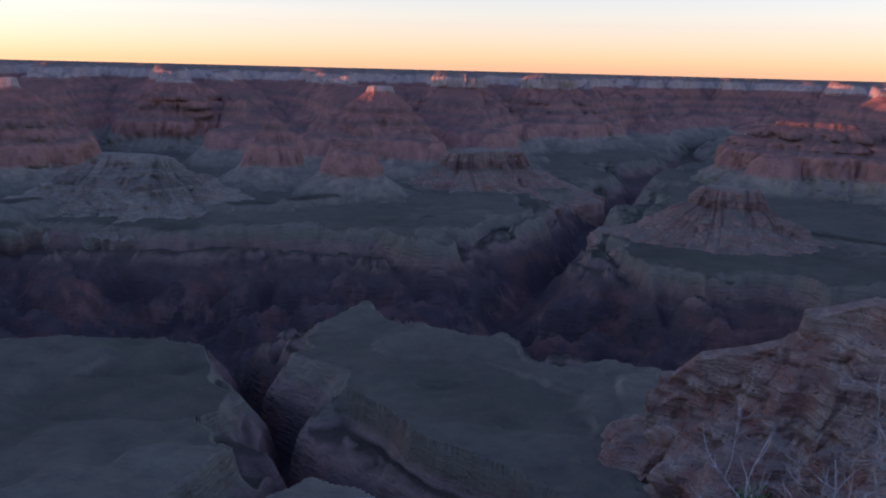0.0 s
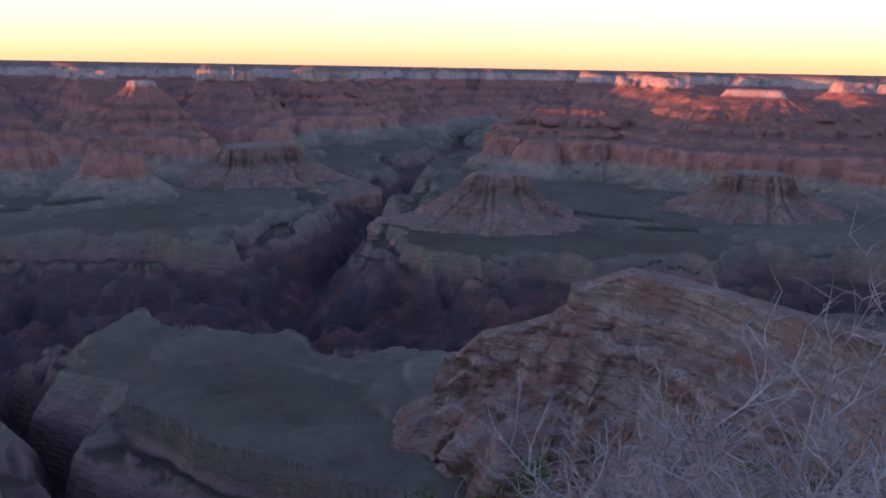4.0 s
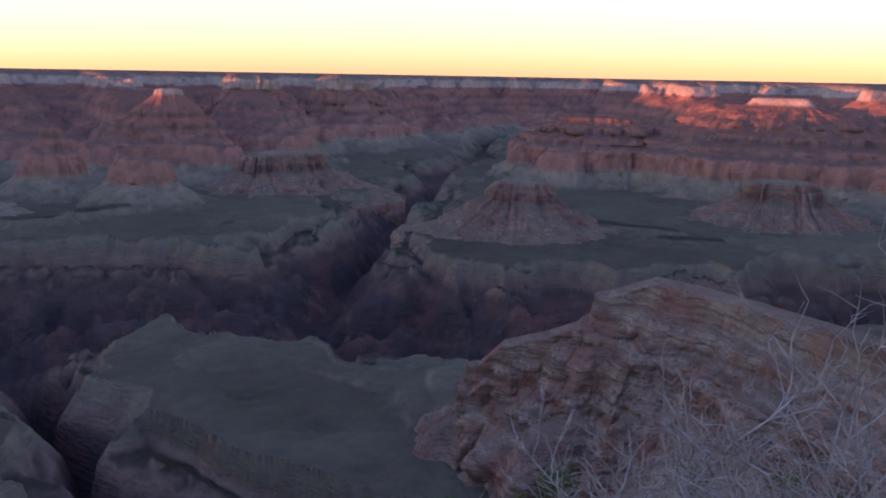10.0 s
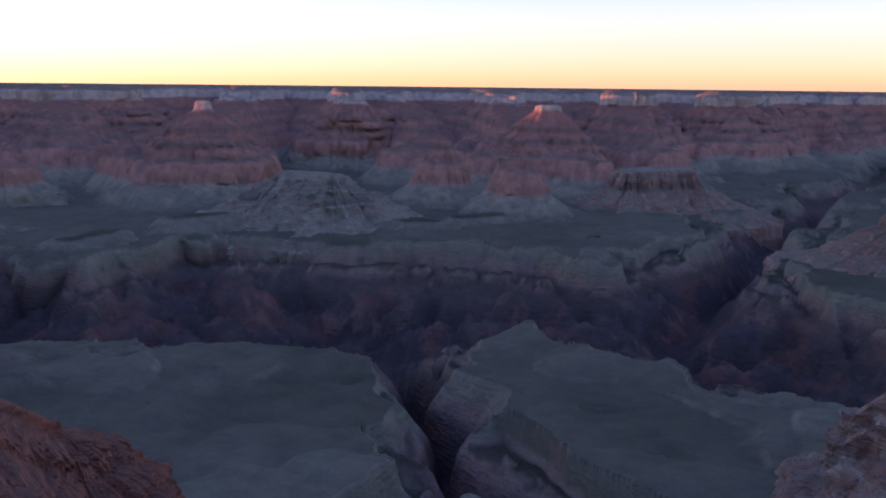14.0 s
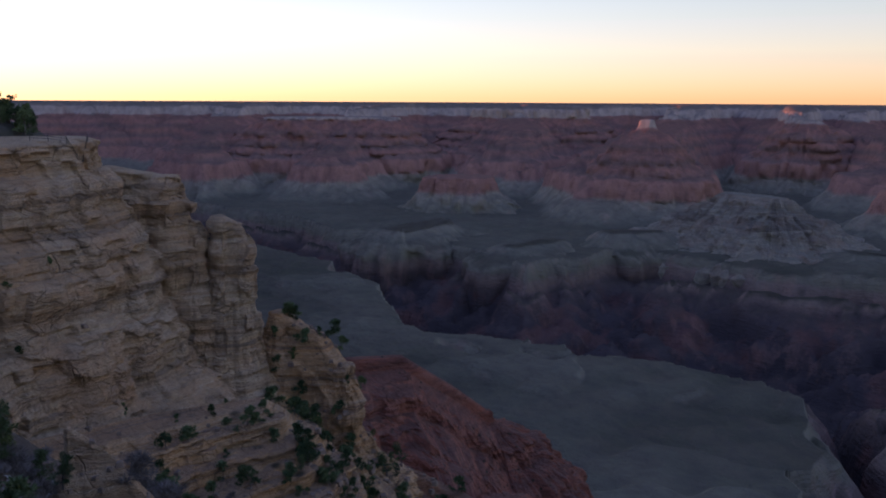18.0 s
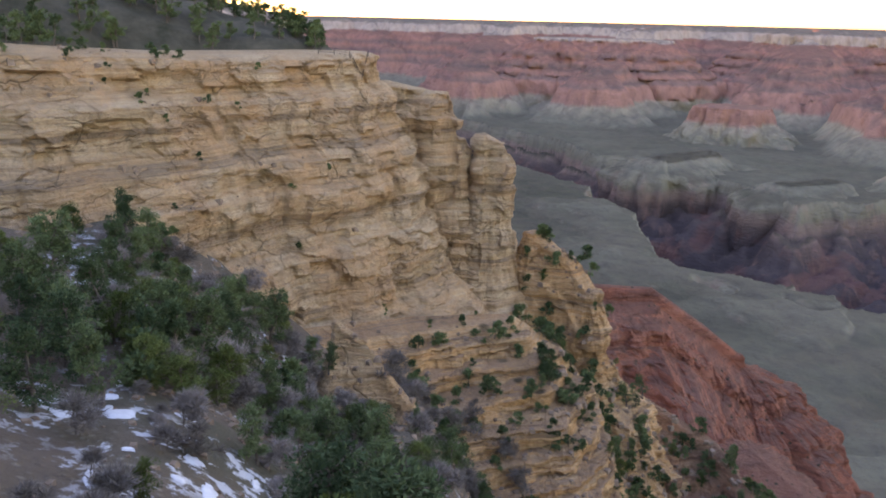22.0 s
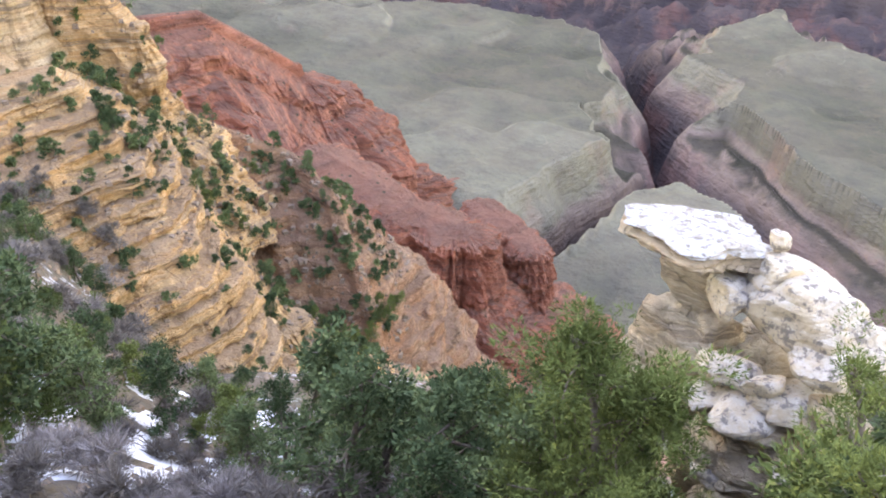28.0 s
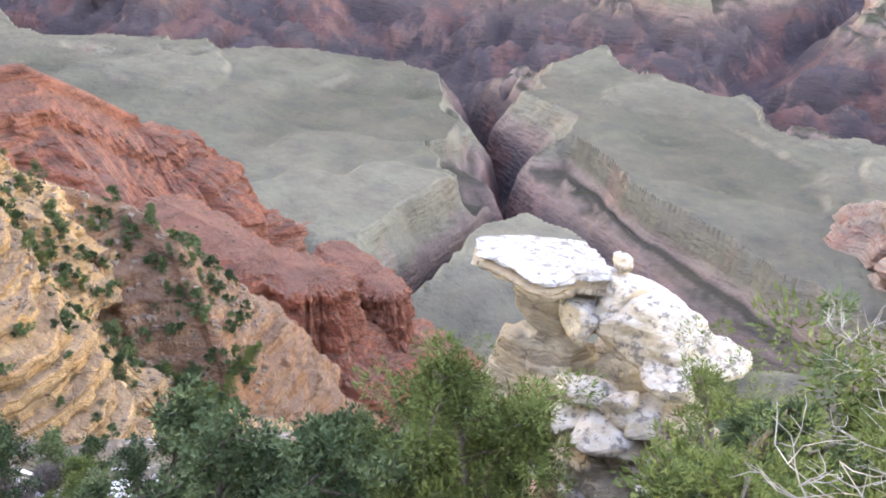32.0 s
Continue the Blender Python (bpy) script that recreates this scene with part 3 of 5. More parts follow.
# ---- buttes, ridges and cliffs ----
def ridge(name, spine, profile, mat, cols=260, rows=60, rough=0.12, size=40.0, ledge=0.0, seed=1, label="", category="ridge", stretch=None, kind="", crumble=0.0, parts=(), step=0.0, tread=0.65, lee=1.0, fluted=1.0):
    """A height built round a spine of (az, d, z): the profile gives, outward, (offset, drop). The rings lie round the spine
    with round ends; alcoves and gullies push them in and out, and hard beds stand out by the ledge's depth."""
    pts = np.array([at(*p) for p in spine])
    seg = np.hypot(*(pts[1:] - pts[:-1])[:, :2].T)
    run = np.concatenate([[0], np.cumsum(seg)])
    length = run[-1]
    turn = max(profile[-1][0] * 0.5, 1e-3)
    total = 2 * length + 2 * math.pi * turn
    u = np.arange(cols) / cols * total
    side = np.stack([(pts[1:] - pts[:-1])[:, 0] / seg, (pts[1:] - pts[:-1])[:, 1] / seg], -1)
    mid = 0.5 * (run[1:] + run[:-1])
    s = np.empty(cols)
    ang = np.zeros(cols)
    cap = math.pi * turn
    a, b, c = length, length + cap, 2 * length + cap
    s = np.where(u < a, u, np.where(u < b, length, np.where(u < c, c - u, 0.0)))
    ang = np.where(u < a, 0, np.where(u < b, (u - a) / turn, np.where(u < c, math.pi, math.pi + (u - c) / turn)))
    base = np.stack([np.interp(s, run, pts[:, i]) for i in range(3)], -1)
    tx = np.interp(s, mid, side[:, 0]) if len(mid) > 1 else np.full(cols, side[0, 0])
    ty = np.interp(s, mid, side[:, 1]) if len(mid) > 1 else np.full(cols, side[0, 1])
    k = np.hypot(tx, ty)
    tx, ty = tx / k, ty / k
    # outward: right of the run, turned round the ends to the left
    nx = ty * np.cos(ang) + tx * np.sin(ang)
    ny = -tx * np.cos(ang) + ty * np.sin(ang)
    prof = np.array(profile, float)
    way = np.concatenate([[0], np.cumsum(np.hypot(np.diff(prof[:, 0]), np.diff(prof[:, 1])))])
    w = np.linspace(0, way[-1], rows)
    off, drop = np.interp(w, way, prof[:, 0]), np.interp(w, way, prof[:, 1])
    away = np.clip(0.5 + 1.2 * (nx * base[:, 0] + ny * base[:, 1]) / np.hypot(base[:, 0], base[:, 1]), 0, 1)
    O = off[:, None] * (1 + (lee - 1) * away)
    zb = base[None, :, 2] - drop[:, None]
    px, py = base[None, :, 0] + nx * O, base[None, :, 1] + ny * O
    big = fractal(px / size, py / size, zb / (size * 4), 5, seed, 0.55)
    gully = 0.5 - ridged(px / (size * 1.3), py / (size * 1.3), 4, seed + 3)
    fade = np.clip(O / max(prof[-1][0] * 0.12, 1e-3), 0, 1)
    push = fade * (np.minimum(O, 90.0) + size * 0.25) * rough * (1.6 * big - 1.3 * gully)
    # gullies that run straight down, and gentle ground that rises and falls in place of shifting
    mx, my = base[:, 0] + nx * prof[-1][0] * 0.6, base[:, 1] + ny * prof[-1][0] * 0.6
    flute = ridged(mx / (size * 0.9), my / (size * 0.9), 4, seed + 6) - 0.45
    push = push + fade * np.clip(O, 0, 60) * rough * 1.1 * fluted * flute
    slope = np.gradient(drop, off + np.arange(rows) * 1e-4)[:, None]
    firm = np.clip(slope / 1.3, 0, 1)
    zb = zb + (1 - firm) * push * np.clip(slope, 0, 1.3)
    push = push * firm
    if ledge:
        beds = fractal(0 * zb + 0.3, 0.7, (zb + 0.7 * big) / 6.5, 4, seed + 5, 0.75)
        block = np.sign(value_noise(px / 7, py / 7, zb / 5, seed + 8)) * 0.35 + fractal(px / 9, py / 9, zb / 5, 3, seed + 9)
        push = push + fade * ledge * (1.6 * beds + 0.8 * block)
        # joint blocks stand in and out
        cw = 3.2 * max(1.0, size / 14)
        jog = 0.8 * value_noise(px / 5, py / 5, zb / 4, seed + 20)
        cell = lattice(np.floor(u[None, :] / cw + jog).astype(np.int64), np.floor(zb / (cw * 0.6) + 0.6 * jog).astype(np.int64), np.int64(0), seed + 21)
        push = push + fade * ledge * 0.55 * cell
    if crumble:
        zb = zb + fade * crumble * fractal(px / (size * 0.35), py / (size * 0.35), 0, 4, seed + 12)
    if step:
        # treads and risers of level beds, of uneven height
        f = (zb + 0.5 * step * fractal(px / (size * 2), py / (size * 2), 0, 3, seed + 15)) / step
        i = np.floor(f)
        q = np.clip((f - i - tread) / (1 - tread), 0, 1)
        zb = zb + fade * 0.85 * step * (i + q * q * (3 - 2 * q) * 0.9 + 0.1 * (f - i) - f + 0.3)
        push = push + fade * step * 0.22 * fractal(px / step, py / step, i * 7.3, 3, seed + 16)
    V = np.stack([px + nx * push, py + ny * push, zb + 0 * px], -1)
    if not parts:
        return tagged(sheet(name, V, mat, closed=True, smooth=not ledge), label, category, kind=kind)
    # split at the given drops into the beds that one could tell apart
    home = new(name)
    x, y, z = V[-1, :, 0].mean(), V[-1, :, 1].mean(), V[-1, :, 2].min()
    home.location = (x, y, z)
    V = V - np.array([x, y, z])
    cuts = [int(np.searchsorted(drop, q)) for _, q in parts] + [rows - 1]
    for (part_name, _), i, j in zip(parts, cuts, cuts[1:]):
        if j > i:
            sheet(part_name, V[i : j + 1], mat, closed=True, smooth=not ledge, parent=home)
    return tagged(home, label, category, kind=kind)


def butte(az, d, top, half, label, long=0.0, turn=90.0, up=300.0, low=250.0, cols=300, rows=90, rough=0.16, seed=1, ends=None, mat=None, ledge=0.0, step=0.0):
    """A butte of the canyon's own beds. half: the summit's half width; long: the spine's half length, turned from the line of sight."""
    cols, rows = int(cols * 0.8), int(rows * 0.8)
    x, y, _ = at(az, d)
    e = radians(az + turn)
    sx, sy = -math.sin(e) * max(long, 1.0), math.cos(e) * max(long, 1.0)
    def polar(px, py):
        return (math.degrees(math.atan2(-px, py)), math.hypot(px, py), top)
    zs = [z for z in BED_Z[::-1] if -290 < z < top - 1]
    prof, t0 = [(0, 0), (half * 0.6, 0.5), (half, 2.0)], bed_reach(top)
    r = half
    for z in zs:
        t = bed_reach(z)
        r = half + (t0 - max(t, 0.545)) * up * (t0 > 0.545) + max(0.0, min(t0, 0.545) - t) * low
        prof.append((r, top - z))
    prof.append((r + 14, top + 500))
    spine = [(*p, top) for p in ends] if ends else [polar(x - sx, y - sy), polar(x + sx, y + sy)]
    parts = [("caprock", 0.0), ("cliff", 3.0)] if top < -150 else [("caprock", 0.0), ("upper_terrace", max(3.0, top + 96)), ("cliff", top + 178)]
    return ridge("butte", spine, prof, mat or STRATA, cols, rows, rough, max(half * 0.9, 45.0), ledge, seed, label, "butte", step=step,
                 parts=[*parts, ("talus_slope", top + 230)])




def skirted(az, d, top, length, half, cliff, base, mat, label, seed, slant=0.0):
    """A butte with a straight-sided cap on one long skirt that runs down to the bench."""
    e = math.degrees(length / d)
    low = top + 299
    a = cliff * 0.42
    ridge("butte", [(az + e, d + slant, top - 1), (az + 0.2 * e, d, top), (az - e, d - slant, top - 2)],
          [(0, 0), (half * 0.8, 1.5), (half, 4), (half + 3, a), (half + 8, a + 2), (half + 11, cliff), (half + 0.5 * (base - half), cliff + 0.55 * (low - cliff)), (base, low), (base + 12, low + 200)],
          mat, 380, 90, 0.17, max(34.0, half), 1.0, seed, label, "butte", crumble=3.0, fluted=2.4, parts=[("caprock", 0.0), ("cliff", 4.0), ("talus_slope", cliff)])


skirted(19.7, 1790, -181, 40, 22, 20, 235, GREY_GREEN, "flat-topped grey-green mesa with a thin cap on the far bench", 3, 20)
skirted(-18.8, 1560, -190, 16, 26, 34, 200, BANDED, "small butte with a banded reddish cap above pale talus", 4)
skirted(-3.0, 2060, -190, 50, 34, 40, 205, BANDED, "blocky reddish butte with flat top over grey talus", 5, -30)
skirted(-35.3, 1760, -192, 26, 30, 34, 215, BANDED, "low butte with a red cap and pale green skirts", 6)
butte(-43.8, 2000, -198, 64, "red-capped mesa on the bench beside the gorge", 48, 90, 250, 520, 380, 80, 0.15, 7)
butte(6.0, 1850, -158, 14, "narrow red butte with a steep leaning side", 14, 40, 210, 380, 300, 80, 0.15, 8)
butte(11.1, 2010, -126, 9, "pointed red butte on a grey skirt", 6, 90, 200, 380, 300, 80, 0.15, 9)
butte(26.4, 2150, -46, 8, "tall red pyramid-shaped temple with a pale tip", 10, 60, 400, 380, 340, 90, 0.15, 10)
butte(4.1, 2300, -52, 22, "stepped red temple with a glowing pale cap", 8, 90, 330, 360, 340, 90, 0.15, 11)
butte(-7.0, 3300, -17, 38, "rounded temple catching the last orange sun", 16, 90, 420, 260, 300, 80, 0.26, 12)
butte(-1.0, 3150, -22, 26, "far temple with a notched orange summit", 30, 90, 420, 260, 300, 80, 0.28, 13)
butte(16.8, 2900, -58, 20, "small far butte with an orange cap", 12, 90, 420, 260, 260, 80, 0.28, 14)
butte(19.3, 3900, -26, 14, "small distant knob on the rim", 8, 90, 300, 200, 200, 60, 0.28, 15)
butte(-34.6, 2380, -50, 9, "great red temple with a pale tip above stepped red terraces", 60, 80, 1050, 270, 560, 110, 0.20, 16)
butte(-23.5, 2350, -110, 30, "red terraced shoulder of the great temple", 60, 70, 800, 260, 500, 100, 0.24, 17)
butte(34.0, 3300, -30, 60, "far red wall with orange-lit crest", 130, 90, 500, 260, 400, 80, 0.26, 18)
butte(47.0, 2900, -60, 60, "long red butte in blue shade", 150, 90, 500, 260, 400, 80, 0.26, 19)
butte(38.5, 2150, -190, 40, "low grey butte beyond the gorge", 40, 90, 300, 260, 300, 70, 0.26, 20)

# low knolls of shale on the benches
for i, (az, d, top, half, long) in enumerate([(0.6, 1560, -268, 6, 5), (12.5, 1640, -258, 12, 30), (27, 1680, -250, 16, 40), (33.5, 1560, -258, 14, 50),
                                              (-26.5, 1560, -262, 12, 60), (-30, 1500, -268, 10, 40), (8.5, 1700, -255, 10, 40), (41, 1700, -245, 20, 60), (-48, 1560, -262, 12, 50)]):
    butte(az, d, top, half, "low grey-green shale knoll on the bench", long, 70 + 23 * (i % 4), 200, 330, 200, 40, 0.3, 60 + i)

# red ridges at the foot of the headland
RED_PARTS = [("crest", 0), ("terrace", 6), ("cliff", 44), ("talus_slope", 92)]
ridge("ridge", [(57, 410, -126), (47, 420, -129), (42.5, 430, -131), (39, 438, -150), (36.5, 445, -166)],
      [(0, 0), (3, 1), (4, 7), (20, 16), (21, 23), (36, 31), (37, 36), (52, 46), (55, 92), (62, 98), (100, 130), (150, 180), (165, 260)], RED, 640, 150, 0.24, 30, 2.1, 21,
      "red ridge with terraced slopes running out from the south wall", "ridge", crumble=2.6, parts=RED_PARTS)
ridge("ridge", [(40, 438, -176), (36, 446, -180), (33.8, 452, -182)],
      [(0, 0), (9, 2), (15, 5), (17, 46), (21, 50), (40, 62), (85, 106), (100, 190)], RED, 460, 140, 0.22, 24, 2.0, 22,
      "red cliff-sided nose of the long ridge", "ridge", crumble=1.0, parts=[("crest", 0), ("cliff", 5), ("talus_slope", 48)])
ridge("ridge", [(35, 338, -166), (30.5, 318, -174), (27.5, 307, -180), (24.8, 302, -183)],
      [(0, 0), (8, 2), (13, 5), (15, 31), (19, 34), (46, 60), (85, 100), (98, 180)], RED, 520, 140, 0.22, 17, 1.8, 23,
      "bright red spur with broken cliffs above scree", "ridge", crumble=1.5, parts=[("crest", 0), ("cliff", 4), ("scree_slope", 32)])
ridge("ridge", [(23, 346, -196), (20.5, 335, -200), (18.9, 327, -205)],
      [(0, 0), (6, 1.5), (9, 4), (11, 32), (15, 35), (44, 62), (62, 130)], RED, 420, 120, 0.2, 16, 1.8, 24,
      "small red nose beside the spur", "ridge", crumble=1.2, parts=[("crest", 0), ("cliff", 3), ("scree_slope", 34)])

# the near ridge to the north-east: pale cap, cliffs, red shale below
BEDS = [("caprock", 0), ("ledge", 4), ("shale_slope", 50)]
ridge("ridge", [(-60, 372, -108), (-50, 406, -115), (-41, 473, -127), (-33, 561, -136), (-28, 597, -136), (-25, 601, -149)],
      [(0, 0), (9, 3), (12, 20), (24, 27), (26, 34), (44, 46), (47, 58), (90, 100), (130, 150), (150, 240)], PALE, 620, 150, 0.17, 42, 1.2, 31,
      "rocky ridge with a pale ledgy crown over red shale", "ridge", crumble=2.4, parts=BEDS)
ridge("ridge", [(-25.5, 595, -161), (-21, 607, -183), (-18, 614, -194), (-16.3, 620, -214)],
      [(0, 0), (9, 3), (11, 17), (18, 20), (20, 38), (26, 42), (46, 55), (49, 62), (72, 84), (88, 160)], PALE, 520, 150, 0.16, 36, 1.2, 32,
      "pale banded limestone nose of the near ridge", "ridge", crumble=2.4, parts=BEDS)

# the south rim's headland to the west, its towers, and the ledges that step down from it
ridge("headland", [(112, 152, 1), (98, 132, 0), (84, 119, -4.5), (74, 133, -6), (66.5, 146, -6)],
      [(0, 0), (10, 0.3), (12, 0.9), (13.2, 5), (15.5, 6.5), (16.2, 13), (18, 14.5), (18.6, 18), (19.4, 18.6), (19.8, 26), (22, 28), (24, 36), (29, 41), (42, 56)],
      CREAM, 1100, 190, 0.06, 11, 1.15, 41, "cream limestone headland with horizontal ledges and rusty patches", "cliff",
      parts=[("caprock", 0), ("upper_cliff", 1), ("ledge", 13.2), ("lower_cliff", 18), ("foot_slope", 37)])
TOWER = [(0, 0), (2.2, 0.3), (2.8, 4), (3.6, 4.6), (4.0, 11), (4.6, 12), (5.0, 26), (8, 36)]
TOWER_PARTS = [("caprock", 0), ("column", 1), ("base", 27)]
ridge("rock_tower", [(61, 153, -11.2), (57.8, 150, -12.6)], TOWER, CREAM, 260, 120, 0.13, 5, 1.2, 42,
      "weathered limestone tower beside the headland", "rock tower", parts=TOWER_PARTS)
ridge("rock_tower", [(56.9, 149, -18.6), (56.2, 148, -20)], [(0, 0), (0.9, 0.3), (1.5, 3), (2.2, 9), (3.0, 13), (3.6, 26), (6, 33)], CREAM, 220, 120, 0.14, 4, 1.15, 43,
      "stack of leaning limestone slabs", "rock tower", parts=TOWER_PARTS)
ridge("rock_tower", [(54.2, 147, -19.2), (53.2, 147, -20.6)], [(0, 0), (0.8, 0.3), (1.5, 2), (2.2, 7), (2.0, 10), (2.7, 14), (2.9, 24), (5, 32)], CREAM, 220, 120, 0.12, 4, 1.0, 44,
      "limestone pinnacle with a rounded cap", "rock tower", parts=TOWER_PARTS)
ridge("rock_tower", [(50.6, 151, -37), (48, 149, -41), (46.6, 147, -46)], [(0, 0), (1.6, 0.4), (2.4, 6), (3.2, 7), (3.8, 14), (7, 19), (20, 36)], TAN, 280, 110, 0.16, 6, 1.0, 45,
      "tan outcrop standing out of the scrub slope", "rock tower", parts=[("caprock", 0), ("column", 1), ("base", 15)])
ridge("ledges", [(68, 112, -42), (59, 119, -42.8), (52, 124, -43.6), (48, 128, -50.2), (45.7, 129, -60), (43, 125, -74), (40.5, 118, -83)],
      [(0, 0), (3, 1.5), (9, 6), (16, 9), (22, 15), (30, 19), (36, 26), (44, 32), (50, 40), (58, 56)], TAN, 900, 190, 0.05, 9, 0.7, 46,
      "tan and grey sandstone ledges stepping down the slope", "ledges", lee=0.4, fluted=0.1, crumble=0.5, step=3.4, tread=0.5, parts=[("upper_ledge", 0), ("middle_ledge", 6.6), ("lower_ledge", 12.5), ("foot_slope", 18)])


def bed_edges():
    """Hard level beds that stand out of the ledges, one above the other."""
    crest = np.array([at(*p) for p in [(66, 113, -42), (62, 116, -42.5), (59, 119, -42.8), (55.5, 121.5, -43.2), (52, 124, -43.6), (50, 126, -47), (48, 128, -50.2), (46.8, 128.5, -55), (45.7, 129, -60), (44.3, 127, -67)]])
    run = np.gradient(crest[:, :2], axis=0)
    run /= np.linalg.norm(run, axis=1)[:, None]
    rng = np.random.default_rng(6)
    for i in range(13):
        level = -46.2 - 2.55 * i + rng.uniform(-0.4, 0.4)
        out = np.interp(crest[:, 2] - level, [0, 1.5, 6, 9, 15, 19, 26, 32, 40], [0, 3, 9, 16, 22, 30, 36, 44, 50])
        keep = [j for j in range(len(crest)) if crest[j, 2] > level + 1.0]
        a = rng.integers(0, max(1, len(keep) // 3))
        spine = []
        for j in keep[a:]:
            x, y = crest[j, 0] + run[j, 1] * out[j], crest[j, 1] - run[j, 0] * out[j]
            spine.append((math.degrees(math.atan2(-x, y)), math.hypot(x, y), level + 1.0))
        if len(spine) < 3:
            continue
        h = rng.uniform(1.3, 2.1)
        ridge("rock_ledge", spine, [(0, 0), (1.0, 0.05), (1.7, 0.15), (1.95, 0.4), (1.8, h * 0.6), (2.0, h), (1.6, h + 0.2), (1.6, h + 1.4)], TAN, 420, 24, 0.22, 5.0, 0.32, 300 + i,
              "hard tan sandstone bed standing out of the slope", "rock ledge", crumble=0.5)


bed_edges()
ridge("ridge", [(50, 152, -58), (41, 151, -69), (37.3, 149, -73), (34.4, 138, -76.5), (31.8, 124, -90), (30.6, 116, -102)],
      [(0, 0), (1.5, 0.6), (2.2, 3), (12, 9), (13, 12), (25, 19), (26, 23), (40, 33), (60, 58)], SHALE, 620, 130, 0.12, 14, 0.7, 47,
      "brown scrub-dotted ridge with rusty soil and small ledges", "ridge", lee=0.6, crumble=2.2, step=3.0, parts=[("crest", 0), ("scree_slope", 3)])
ridge("rock_fin", [(64.2, 86, -31.2), (62, 85, -34), (59, 84, -39.5)], [(0, 0), (0.5, 0.3), (0.9, 3), (1.8, 6), (5, 12)], CREAM, 200, 70, 0.1, 4, 0.35, 48,
      "thin sloping fin of pale rock", "rock fin", crumble=0.4, parts=[("crest", 0), ("base", 3)])
ridge("wooded_hill", [(112, 190, 10), (95, 176, 9), (84, 166, 7.5), (76, 164, 3.5), (70.5, 160, -1)], [(0, 0), (6, 1), (14, 4), (22, 10), (26, 18)], FOREST, 220, 40, 0.1, 20, 0, 49,
      "stony hilltop of the rim under dark pinyon trees", "hill", parts=[("crest", 0), ("flank", 3)])


# ---- plants ----
def joined(name, verts, faces, mat, parent=None, smooth=False):
    me = bpy.data.meshes.new(name)
    me.from_pydata(verts, [], faces)
    me.materials.append(mat)
    if smooth:
        me.polygons.foreach_set("use_smooth", [True] * len(me.polygons))
    ob = new(name, me)
    ob.parent = parent
    return ob


def tube(verts, faces, path, radii, sides=4):
    """Adds a tapered limb along a path."""
    start = len(verts)
    for i, (p, r) in enumerate(zip(path, radii)):
        way = (path[min(i + 1, len(path) - 1)] - path[max(i - 1, 0)]).normalized()
        a = way.orthogonal().normalized()
        b = way.cross(a)
        for j in range(sides):
            e = 2 * math.pi * j / sides
            verts.append(tuple(p + r * (math.cos(e) * a + math.sin(e) * b)))
    for i in range(len(path) - 1):
        for j in range(sides):
            k, m = start + i * sides, (j + 1) % sides
            faces.append((k + j, k + m, k + sides + m, k + sides + j))


def wander(rng, p, way, length, steps, bend, lift=0.0):
    path = [p.copy()]
    for _ in range(steps):
        way = (way + Vector((rng.gauss(0, bend), rng.gauss(0, bend), rng.gauss(0, bend) + lift))).normalized()
        path.append(path[-1] + way * (length / steps))
    return path


